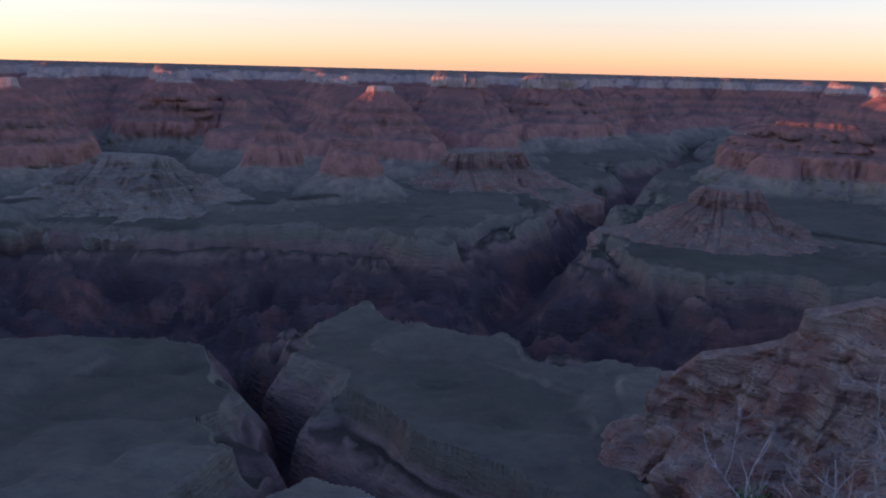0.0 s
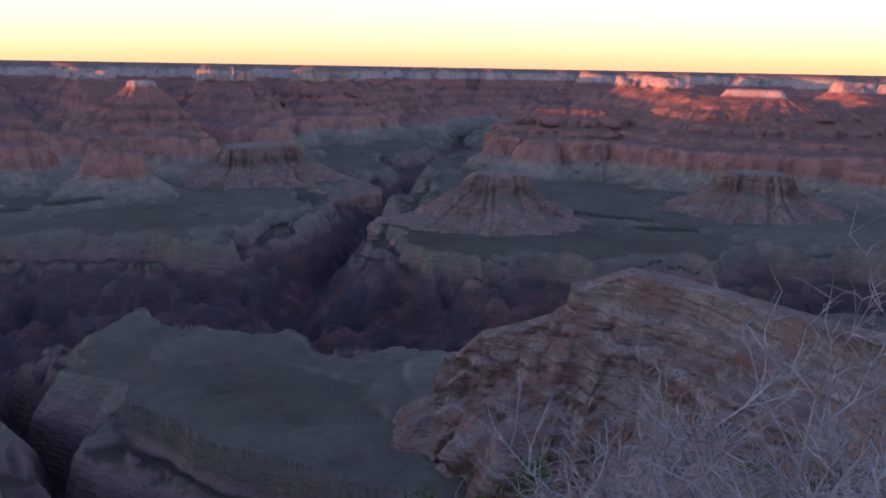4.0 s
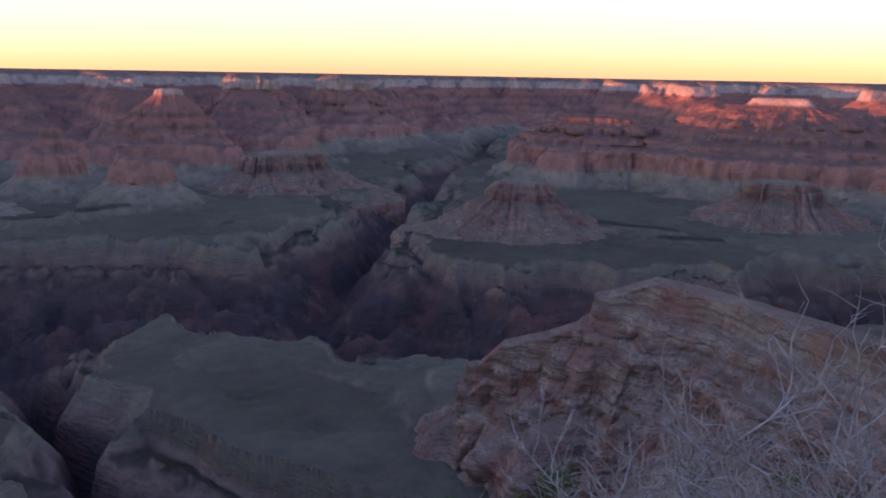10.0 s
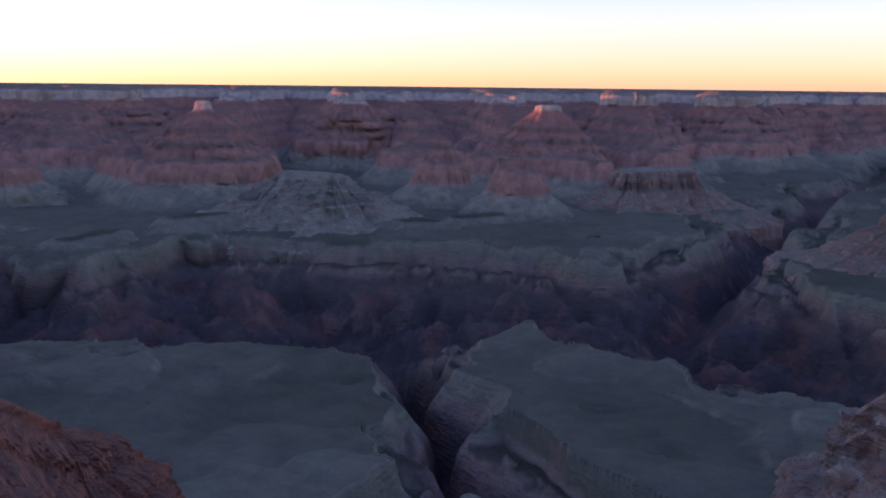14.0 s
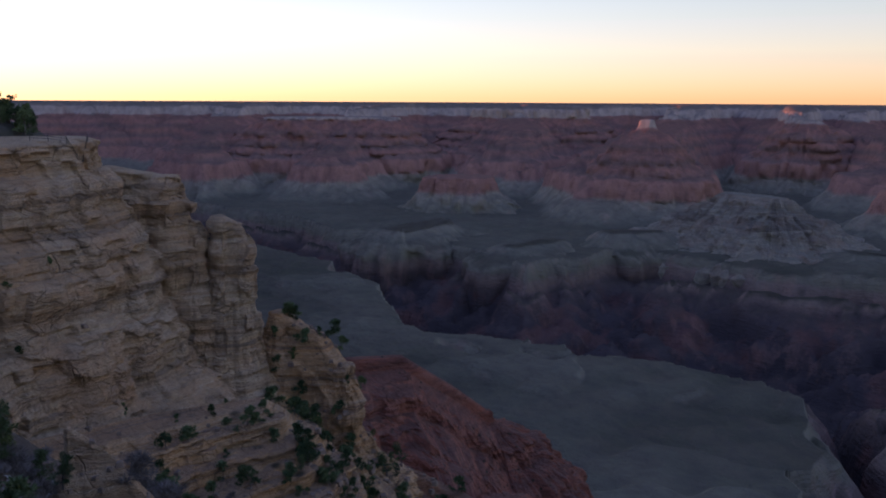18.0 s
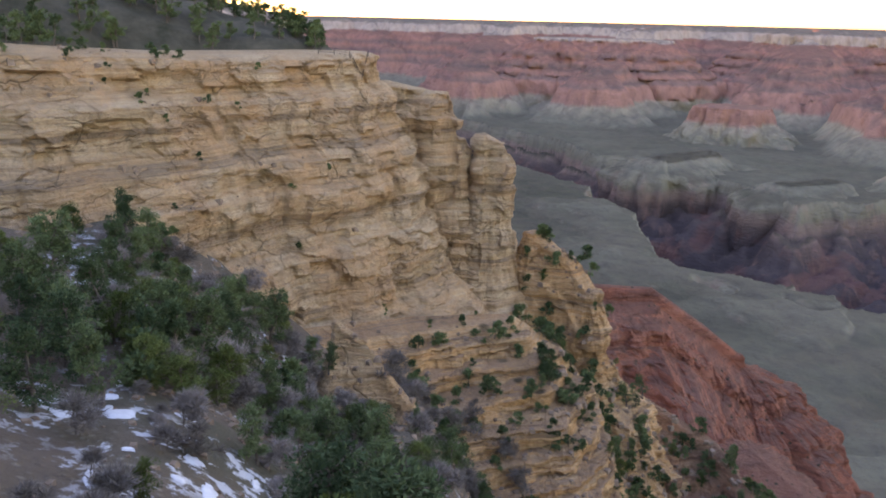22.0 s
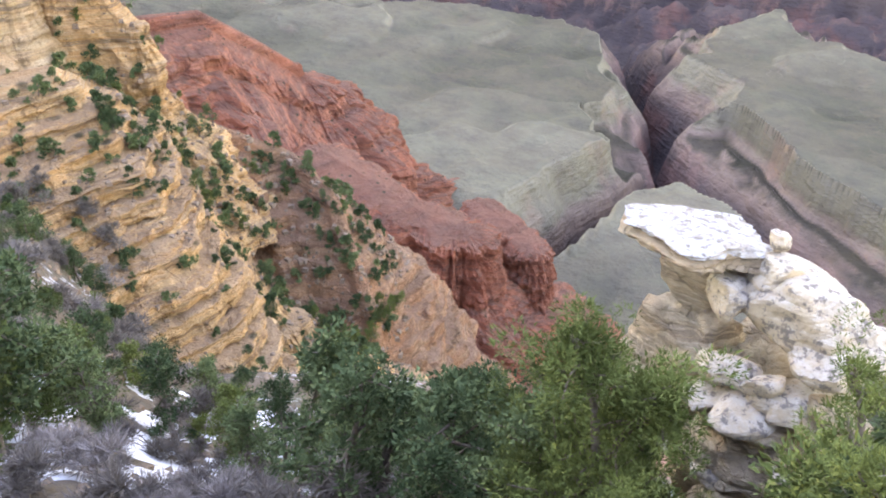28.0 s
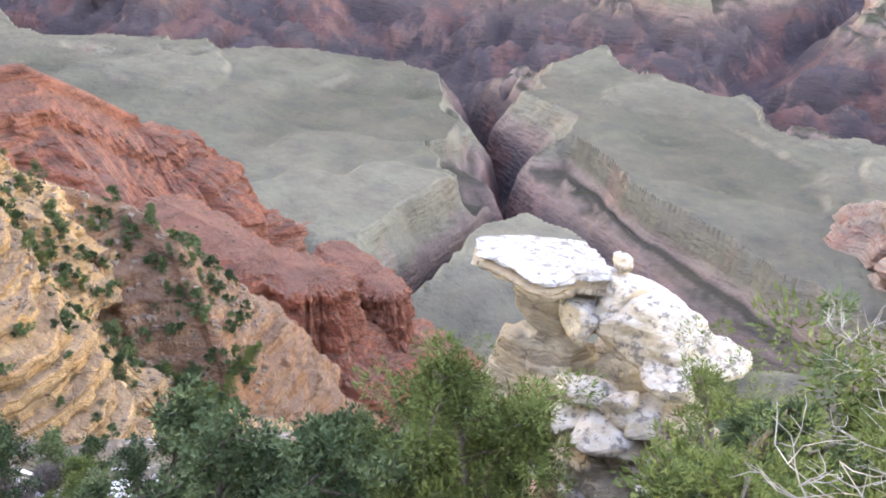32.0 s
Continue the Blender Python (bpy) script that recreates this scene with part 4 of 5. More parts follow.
def tree(name, height, spread, mat, seed, clumps=55, leaves=60, leaf=0.14, label="", lean=0.15, group="pinyon and juniper trees", sparse=0.0, reach=(), thin=1.0, limbs=6):
    """A conifer of the rim: a crooked tapered trunk, bare lower limbs, and a ragged crown of many small sprays."""
    rng = random.Random(seed)
    home = new(name)
    tagged(home, label, "tree", group)
    verts, faces = [], []
    trunk = wander(rng, Vector((0, 0, -0.5)), Vector((rng.gauss(0, lean), rng.gauss(0, lean), 1)), height * 0.86 + 0.5, 7, 0.12, 0.1)
    tube(verts, faces, trunk, [height * 0.030 * (1 - 0.82 * i / 7) for i in range(8)], 7)
    joined("trunk", verts, faces, BARK, home, True)
    tips = []
    for i in range(int(clumps * 0.45)):
        f = rng.uniform(0.22, 0.98)
        k = f * 7
        a = trunk[int(k)].lerp(trunk[min(int(k) + 1, 7)], k - int(k))
        e = rng.uniform(0, 2 * math.pi)
        wide = spread * (0.35 + 0.75 * math.sin(math.pi * min(1, 0.18 + 0.80 * f))) * rng.uniform(0.45, 1.1)
        limb = wander(rng, a, Vector((math.cos(e), math.sin(e), rng.uniform(-0.1, 0.55))), wide, 4, 0.22, 0.05)
        v2, f2 = [], []
        tube(v2, f2, limb, [height * 0.010 * (1 - 0.75 * q / 4) for q in range(5)], 4)
        if i < limbs:
            joined("limb", v2, f2, BARK, home, True)
        else:
            tips.append((v2, f2))
        for q in (2, 3, 4):
            tips.append(limb[q])
    # single long branches: the height they leave at, and where they end
    for f, end in reach:
        k = f * 7
        a = trunk[int(k)].lerp(trunk[min(int(k) + 1, 7)], k - int(k))
        limb = [a.lerp(Vector(end), q / 6) + Vector((rng.gauss(0, 0.04), rng.gauss(0, 0.04), rng.gauss(0, 0.03))) for q in range(7)]
        v2, f2 = [], []
        tube(v2, f2, limb, [height * 0.008 * (1 - 0.75 * q / 6) for q in range(7)], 5)
        joined("branch", v2, f2, BARK, home, True)
        tips += [limb[q] + Vector((rng.gauss(0, 0.1), rng.gauss(0, 0.1), rng.gauss(0, 0.04))) for q in (3, 4, 4, 5, 5, 5, 6, 6, 6)]
    rest, restf = [], []
    for t in [t for t in tips if isinstance(t, tuple)]:
        o = len(rest)
        rest += t[0]
        restf += [tuple(o + i for i in fc) for fc in t[1]]
    if rest:
        tagged(joined("small_limb", rest, restf, BARK, home, True), kind="stuff")
    spots = [t for t in tips if isinstance(t, Vector)]
    spots += [trunk[-1] + Vector((rng.gauss(0, 0.12), rng.gauss(0, 0.12), rng.uniform(-0.1, 0.14))) * height * 0.6 for _ in range(5)]
    lv, lf = [], []
    size = spread * 0.215
    for p in spots:
        if rng.random() < sparse:
            continue
        r = size * rng.uniform(0.6, 1.3)
        for _ in range(leaves):
            q = Vector((rng.gauss(0, 1), rng.gauss(0, 1), rng.gauss(0, 0.62)))
            q = q.normalized() * r * rng.uniform(0.25, 1.0) ** 0.6
            way = (q.normalized() + Vector((rng.gauss(0, 0.5), rng.gauss(0, 0.5), 0.5 + rng.gauss(0, 0.4)))).normalized()
            side = way.orthogonal().normalized()
            side.rotate(Matrix.Rotation(rng.uniform(0, 6.28), 3, way))
            n = leaf * rng.uniform(0.6, 1.4)
            c = p + q
            o = len(lv)
            lv += [tuple(c - side * n * 0.32 * thin), tuple(c + way * n * 0.55 - side * n * 0.1 * thin), tuple(c + way * n * 1.1), tuple(c + side * n * 0.34 * thin + way * n * 0.3)]
            lf.append((o, o + 1, o + 2, o + 3))
    joined("crown", lv, lf, mat, home)
    return home


def brush(name, size, seed, mat, stems=10, depth=4, label="", sides=3, thick=0.012, split=3, category="shrub", group="bare shrubs", open_out=1.3, first=(0.24, 0.36), ratio=(0.6, 0.86), bend=0.42, steps=3):
    """A leafless shrub: stems that fork again and again into fine twigs."""
    rng = random.Random(seed)
    home = new(name)
    tagged(home, label, category, group)
    fine, finef = [], []

    def grow(p, way, length, level, r, out, outf):
        path = wander(rng, p, way, length, steps, bend, 0.03)
        tube(out, outf, path, [r * (1 - 0.5 * i / steps) for i in range(steps + 1)], sides)
        if level == 0:
            return
        for _ in range(split if rng.random() < 0.7 else split - 1):
            k = rng.randint(1, steps)
            w = (path[k] - path[k - 1]).normalized() + Vector((rng.gauss(0, 0.85), rng.gauss(0, 0.85), rng.gauss(0.05, 0.65)))
            grow(path[k], w.normalized(), length * rng.uniform(*ratio), level - 1, r * 0.66, fine, finef)

    for i in range(stems):
        e = 2 * math.pi * i / stems + rng.uniform(-0.4, 0.4)
        v, f = [], []
        way = Vector((math.cos(e) * rng.uniform(0.1, open_out), math.sin(e) * rng.uniform(0.1, open_out), 1)).normalized()
        grow(Vector((math.cos(e) * 0.05 * size, math.sin(e) * 0.05 * size, -0.1)), way, size * rng.uniform(*first), depth, thick * size, v, f)
        joined("stem", v, f, mat, home)
    tagged(joined("twig", fine, finef, mat, home), kind="stuff")
    return home


def drop(az, d, high=60.0):
    """The top of whatever stands at that place."""
    x, y, _ = at(az, d)
    hit, place, *_ = scene.ray_cast(GRAPH, (x, y, high), (0, 0, -1))
    return place.z if hit else float(ground_height(az, d))


bpy.context.view_layer.update()
GRAPH = bpy.context.evaluated_depsgraph_get()

TREES = [
    tree("pinyon_tree", 6.2, 2.0, NEEDLE_DARK, 11, 60, 62, 0.17, "dark green pinyon pine with a ragged open crown on the slope"),
    tree("pinyon_tree", 5.2, 1.7, NEEDLE_DARK, 12, 55, 60, 0.16, "dark green rounded pinyon pine among scrub"),
    tree("juniper_tree", 4.6, 1.9, NEEDLE, 13, 60, 64, 0.15, "olive green bushy juniper on the stony slope"),
    tree("juniper_tree", 3.8, 1.5, NEEDLE, 14, 50, 60, 0.14, "green juniper with a leaning bushy crown"),
    tree("pinyon_tree", 7.0, 1.8, NEEDLE_DARK, 15, 64, 60, 0.17, "tall dark pinyon pine with bare lower trunk", sparse=0.1),
]
NEAR_TREES = [tree("juniper_tree", 4.4 + 0.5 * i, 1.7, NEEDLE, 71 + i, 46, 190, 0.10, "bright green bushy juniper below the viewpoint", 0.12, "junipers below the viewpoint", thin=0.6) for i in range(3)]
BUSHES = [tree("bare_shrub", 1.3, 0.85, SAGE, 21 + i, 12, 60, 0.32, "grey leafless shrub on the snowy slope", 0.1, "grey shrubs on the slope", thin=0.16, limbs=0) for i in range(3)]
FAR_TREES = [tree("pinyon_tree", 4.6 + i, 1.7, NEEDLE_DARK, 61 + i, 26, 26, 0.36, "dark pinyon pine in the wood on the rim", 0.08, "wood on the rim", limbs=0) for i in range(3)]
SCRUB = [tree("scrub_bush", 1.5, 0.9, NEEDLE_DARK, 31 + i, 10, 36, 0.2, "low dark green scrub bush on a ledge", 0.1, "scrub on the ledges", limbs=0) for i in range(3)]
USED = set()


def put(kinds, i, az, d, scale=1.0, turn=None, sink=0.0):
    ob = kinds[i % len(kinds)]
    rng = random.Random(int(az * 97 + d * 13 + i))
    m = pose(*at(az, d, drop(az, d) - sink), rng.uniform(-4, 4), rng.uniform(-4, 4), rng.uniform(0, 360) if turn is None else turn)
    if ob.name not in USED:
        USED.add(ob.name)
        ob.matrix_basis = m @ Matrix.Scale(scale, 4)
        return ob
    ob.scale, keep = (scale,) * 3, tuple(ob.scale)
    made = copy_thing(ob, m)
    ob.scale = keep
    return made


# the snowy slope below the headland
for i, (az, d, s) in enumerate([
        (82, 62, 1.0), (79, 66, 1.1), (76, 62, 1.0), (73.5, 66, 0.9), (71.5, 65, 1.05), (84, 50, 1.0), (80, 52, 0.8), (75, 56, 0.7), (63.2, 64, 1.0), (61.0, 66, 0.85),
        (64.5, 26, 1.3), (62, 28, 1.35), (67.5, 29, 1.1), (59.5, 31, 1.05), (57, 34, 0.8), (70, 25, 0.8), (55, 38, 0.9), (53, 44, 0.8), (51, 46, 0.9),
        (46.5, 48, 0.95), (49, 50, 0.8), (44, 44, 0.9), (42, 50, 0.8), (38.5, 36, 1.0), (36, 30, 1.05), (33.5, 33, 1.0), (40, 32, 0.7), (31.5, 36, 0.9),
        (29.5, 28, 0.9), (27, 26, 1.0), (25, 30, 0.9), (22, 26, 0.9), (35, 24, 0.8), (88, 44, 1.0), (70, 50, 0.6), (78, 36, 0.55), (20, 30, 0.9), (24, 22, 0.8), (47, 36, 0.6), (86, 70, 1.1), (81, 58, 1.0), (77.5, 60, 0.9), (74.5, 63, 1.1), (83, 70, 1.2), (72.5, 60, 0.8), (69.5, 66, 0.8), (66.5, 68, 0.7), (87, 58, 1.1), (79.5, 74, 1.0), (65.8, 31, 0.9), (60.8, 35, 0.9), (54, 31, 0.8), (49, 36, 0.8), (44.5, 34, 0.7)]):
    put(TREES, i * 3 + i // 4, az, d, s * 1.12)
# junipers round the white rock
for i, (az, d, s) in enumerate([
        (12.5, 18, 1.0), (9.5, 17, 0.95), (15, 19, 1.0), (18.5, 22, 1.0), (11, 21.5, 1.1), (7.0, 15.5, 0.75), (-7, 18.5, 1.0), (-9, 19.5, 1.1), (21.5, 20, 1.0), (16, 15, 0.85),
        (-11.5, 16.5, 1.1), (-14, 15.5, 1.1), (-17.5, 15, 1.15), (-20.5, 17, 1.0), (-10.5, 24, 1.2), (-9, 14.5, 0.8), (-24, 12, 0.9), (-15.5, 18.5, 1.2), (-18, 12.5, 0.9), (2, 14, 0.55),
        (-20, 8.8, 0.85), (-23, 9.4, 0.8), (-17.5, 9.6, 0.75), (12, 11, 0.62), (6, 11, 0.55), (0, 11.5, 0.5), (-5, 11, 0.5), (-17.5, 10.5, 1.2)]):
    put(NEAR_TREES, i, az, d, s)
for i, (az, d, s) in enumerate([(25, 19, 1.1), (30, 21, 1.15), (35.5, 20, 1.05), (18, 15, 0.8), (24, 14, 0.7), (27, 25, 1.2), (21, 23, 1.1), (42, 24, 0.9),
                                (62.5, 58, 1.0), (60.5, 53, 0.9), (58.5, 50, 0.9), (57, 46, 0.8), (65, 61, 1.0), (67, 54, 0.8), (63.5, 48, 0.7)]):
    put([TREES[0], TREES[1], TREES[4]], i, az, d, s)
for i, (az, d, s) in enumerate([(-14, 12, 0.95), (10.2, 14, 1.35), (13.4, 15, 1.4)]):
    put(NEAR_TREES[2:], i, az, d, s)
put(NEAR_TREES[2:], 0, -22.5, 6.3, 1.12, 78)
put(NEAR_TREES[2:], 1, -18.5, 9.0, 1.3)
put(NEAR_TREES[1:], 0, -13, 9.8, 1.15)
def put_top(kinds, i, az, d, el, tall):
    """A tree that stands at (az, d) and reaches up to the elevation el."""
    return put(kinds, i, az, d, (d * math.tan(radians(el)) - drop(az, d)) / tall)


TALL = [tree("juniper_tree", 8.0, 1.35, NEEDLE, 75, 84, 130, 0.085, "tall ragged green juniper beside the white rock", 0.06, "junipers below the viewpoint", sparse=0.15, thin=0.6)]
for i, (az, d, el) in enumerate([(11, 19.5, -34.2), (13.5, 18.5, -38), (8.0, 18.5, -39), (-8.8, 18.5, -33.2), (-12.8, 16, -33.0), (-16.5, 15, -33.5), (-10, 14.5, -38), (-19, 14, -35)]):
    put_top(TALL, i, az, d, el, 7.4)
for i, (az, d, el) in enumerate([(23.5, 25, -40), (33, 27, -39.5), (19.5, 26, -43), (28, 29, -41)]):
    put_top(TREES[1:2], i, az, d, el, 4.9)
RIM_SHRUBS = [tree("juniper_tree", 6.0, 0.42, NEEDLE_DARK, 95, 60, 200, 0.05, "dark green juniper top just below the rim", 0.03, "junipers below the viewpoint", thin=0.5)]
for i, (az, d, el) in enumerate([(-17.5, 7.6, -25.0), (-22.0, 7.8, -23.4), (-25.0, 7.4, -24.6), (-19.8, 8.0, -24.2)]):
    put_top(RIM_SHRUBS, i, az, d, el, 5.3)
for i, (az, d, el) in enumerate([(-14, 7.2, -38), (-18, 6.6, -37), (-22, 6.4, -36), (-11, 9.5, -39), (-16, 5.6, -43), (-25, 6, -35)]):
    put_top(NEAR_TREES, i, az, d, el, 4.4)
for i in range(40):
    put(NEAR_TREES, i, 29 + (i * 0.618 % 1) * 9, 98 + (i * 0.382 % 1) * 32, 0.4 + 0.45 * (i * 0.71 % 1))
NEAR_JUNIPER = [tree("juniper_tree", 3.0, 0.62, NEEDLE, 76, 70, 200, 0.032, "green juniper crowding the rim beside the bare bush", 0.05, "junipers below the viewpoint", thin=0.6)]
for i, (az, d, el) in enumerate([(-17, 3.4, -38), (-21.5, 3.1, -35), (-26, 2.9, -32.5), (-13, 3.8, -41)]):
    put_top(NEAR_JUNIPER, i, az, d, el, 2.75)
# scrub and small trees on the stony ground at the cliff's foot
rng = random.Random(15)
for i in range(150):
    put(BUSHES if i % 5 else SCRUB, i, 50 + 28 * rng.random(), rng.uniform(56, 106), rng.uniform(0.9, 2.3))
for i in range(44):
    put(TREES, i, 52 + 26 * rng.random(), rng.uniform(54, 100), rng.uniform(0.5, 0.95))
# trees along the rim on the headland and the hill
rng = random.Random(5)
for i in range(140):
    az = 65 + 27 * rng.random() ** 1.4
    put(FAR_TREES, i, az, rng.uniform(140, 178) if az > 68 else rng.uniform(148, 160), rng.uniform(0.5, 0.8) if az < 74 else rng.uniform(0.7, 1.1))
for i in range(22):
    put(FAR_TREES, i, rng.uniform(79, 92), rng.uniform(120, 145), rng.uniform(0.6, 1.0))
# bare shrubs between the snow
for i in range(150):
    az = 26 + 60 * rng.random() ** 0.8
    put(BUSHES, i, az, rng.uniform(16, 95) if az > 56 else rng.uniform(16, 62), rng.uniform(0.7, 1.7))
# scrub on ledges and on the brown ridge
for i in range(62):
    put(SCRUB, i, rng.uniform(41, 62), rng.uniform(84, 124), rng.uniform(0.5, 1.3))
for i in range(34):
    put(SCRUB, i, rng.uniform(40, 60), rng.uniform(96, 124), rng.uniform(1.0, 2.0))
for i in range(24):
    put(BUSHES, i, rng.uniform(57, 70), rng.uniform(44, 70), rng.uniform(0.9, 2.0))
for i in range(190):
    az = rng.uniform(30, 50)
    put(SCRUB, i, az, rng.uniform(112, 152), rng.uniform(0.8, 2.1))
for i in range(26):
    put(SCRUB, i, rng.uniform(62, 84), rng.uniform(104, 125), rng.uniform(0.5, 0.9))
for i in range(30):
    put(SCRUB, i, rng.uniform(46.5, 52), rng.uniform(132, 152), rng.uniform(1.3, 2.4))
for i in range(70):
    put(TREES, i, rng.uniform(31, 50), rng.uniform(104, 150), rng.uniform(0.35, 0.75))
for i in range(26):
    az = rng.uniform(66, 88)
    put(TREES, i, az, rng.uniform(58, 92), rng.uniform(0.7, 1.1))
dead = brush("dead_tree", 4.2, 55, BARK, 3, 3, "bare dead snag among the pinyons", 5, 0.016, 3, "tree", "dead snags", 0.35)
dead.location = at(67.3, 66, drop(67.3, 66))
copy_thing(dead, pose(*at(34, 27, drop(34, 27)), 0, 0, 70))


# ---- rocks, snow and the things near the viewpoint ----
def boulder(name, centre, radii, seed, mat, parent, square=0.55, turn=0.0, rough=0.16, tilt=0.0, n=34, m=56):
    """A weathered boulder: a block cut by chance planes, with worn edges and rough faces."""
    rng = np.random.default_rng(seed)
    th = np.linspace(-math.pi / 2, math.pi / 2, n)[:, None]
    ph = (np.arange(m) / m * 2 * math.pi)[None, :]
    D = np.stack([np.cos(th) * np.cos(ph), np.cos(th) * np.sin(ph), np.sin(th) * np.ones_like(ph)], -1)
    cuts = np.concatenate([rng.normal(size=(13, 3)), np.array([[0, 0, 1.0], [0, 0, -1.0], [0.1, 0.05, 1.0]])])
    cuts /= np.linalg.norm(cuts, axis=1)[:, None]
    reach = rng.uniform(0.72, 1.0, len(cuts))
    k = np.clip(D @ cuts.T, 1e-3, None) / reach
    r = (np.sum(k**18, axis=-1)) ** (-1 / 18)
    r = np.minimum(r, 1.25)
    V = D * r[..., None] * np.array(radii)
    q = max(radii)
    f = rough * (fractal(V[..., 0] / q * 2.2 + seed, V[..., 1] / q * 2.2, V[..., 2] / q * 3.0, 5, seed, 0.62)) + 0.22 * rough * fractal(V[..., 0] * 0.3, V[..., 1] * 0.3, V[..., 2] * 5 + seed, 2, seed + 2)
    V = V * (1 + f)[..., None]
    ob = sheet(name, V, mat, closed=True, smooth=False, parent=parent)
    ob.matrix_basis = pose(*centre, tilt, 0, turn)
    return ob


def white_rock():
    home = new("rock_outcrop")
    home.location = at(1, 22, -24)
    tagged(home, "white limestone outcrop with an overhanging snow-dusted cap above junipers", "rock")
    def spot(az, d, z):
        x, y, _ = at(az - 1.1, d)
        bx, by, bz = home.location
        return (x - bx, y - by, z - 0.42 - bz)
    boulder("cap", spot(7.6, 23.0, -13.0), (2.3, 1.4, 0.42), 3, WHITE, home, 0.6, 12, 0.3, -5)
    boulder("snow_cover", spot(7.5, 23.0, -12.68), (2.2, 1.3, 0.22), 3, SNOWY, home, 0.7, 12, 0.34, -5)
    boulder("pedestal", spot(7.4, 23.2, -14.3), (1.05, 1.0, 1.1), 5, WHITE, home, 0.6, 5, 0.18)
    boulder("pedestal", spot(7.8, 23.4, -17.2), (1.7, 1.4, 2.4), 6, WHITE, home, 0.6, 15, 0.2)
    rng = random.Random(4)
    for i, (az, d, z, a, b, c) in enumerate([
            (-0.8, 22.2, -14.0, 2.0, 1.5, 1.25), (4.9, 22.2, -14.1, 0.75, 0.7, 0.8), (2.3, 23.0, -12.4, 0.3, 0.3, 0.32), (-3.6, 21.2, -14.6, 1.0, 0.8, 0.55), (-5.4, 22.2, -14.5, 0.9, 0.9, 0.8),
            (1.8, 22.6, -13.2, 0.9, 0.8, 0.6), (3.2, 20.9, -15.7, 0.8, 0.7, 0.45), (0.8, 20.7, -16.1, 0.75, 0.7, 0.4), (-1.6, 20.7, -15.9, 0.9, 0.7, 0.42), (-3.9, 20.9, -16.0, 0.8, 0.8, 0.5),
            (4.3, 20.7, -16.7, 0.8, 0.8, 0.5), (2.0, 20.3, -17.0, 0.8, 0.7, 0.5), (-0.4, 20.2, -17.0, 0.8, 0.7, 0.42), (-2.6, 20.3, -17.2, 0.75, 0.7, 0.5), (3.3, 20.0, -18.0, 0.9, 0.7, 0.6),
            (0.9, 19.8, -18.1, 0.8, 0.7, 0.5), (-1.4, 19.7, -18.2, 0.9, 0.7, 0.5), (0.1, 19.4, -19.2, 0.9, 0.7, 0.6), (-2.2, 19.4, -19.5, 0.7, 0.7, 0.5), (1.8, 19.3, -19.8, 0.8, 0.7, 0.6), (-0.6, 19.0, -20.6, 0.8, 0.7, 0.6)]):
        boulder("boulder", spot(az, d, z), (a, b, c), 10 + i, WHITE_DUSTED if i < 11 else WHITE, home, 0.6, rng.uniform(-30, 30), 0.15, rng.uniform(-14, 14))
    for i in range(46):
        # broken blocks, row under row, narrowing downwards
        f = i / 45
        low = -15.6 - 6.2 * f
        side = 5.6 - 3.4 * f
        az = rng.uniform(-side, side) * 0.9 - 0.6 - 0.8 * f
        size = rng.uniform(0.45, 0.95)
        boulder("block", spot(az, rng.uniform(20.3, 21.3) - 1.4 * f, low), (size, size * 0.8, size * rng.uniform(0.4, 0.75)), 90 + i, WHITE if i % 3 else WHITE_DUSTED, home, 0.6, rng.uniform(-50, 50), 0.10, rng.uniform(-22, 22), 20, 30)
    boulder("bedrock", spot(0.2, 23.2, -19.6), (2.4, 2.0, 4.2), 50, WHITE, home, 0.7, 10, 0.2)


def dusted(name, base, dust, amount=0.75):
    """Pale rock with a thin dust of snow on its upper faces, and dark pits that show through."""
    k = Mat(name, 0.85)
    up = k.node("ShaderNodeSeparateXYZ")
    g = k.node("ShaderNodeNewGeometry")
    k.link(g.outputs["Normal"], up.inputs[0])
    c = k.mix(k.span(k.noise(1.6, 7, 0.7), 0.35, 0.7), base, tuple(v * 0.62 for v in base))
    f = k.calc("MULTIPLY", k.span(up.outputs[2], 0.1, 0.6), k.span(k.noise(2.2, 6, 0.7), 0.38, 0.56))
    c = k.mix(k.calc("MULTIPLY", f, amount), c, dust)
    pit = k.span(k.noise(3.2, 6, 0.7), 0.53, 0.60)
    c = k.mix(pit, c, (0.17, 0.15, 0.13))
    return k.done(c, k.noise(3.0, 8, 0.7), 0.8, 0.15)


SNOWY = dusted("snow_dusted_cap", (0.32, 0.28, 0.23), (0.40, 0.405, 0.41), 0.8)
WHITE_DUSTED = dusted("white_rock_dusted", (0.45, 0.37, 0.265), (0.45, 0.415, 0.36))
white_rock()


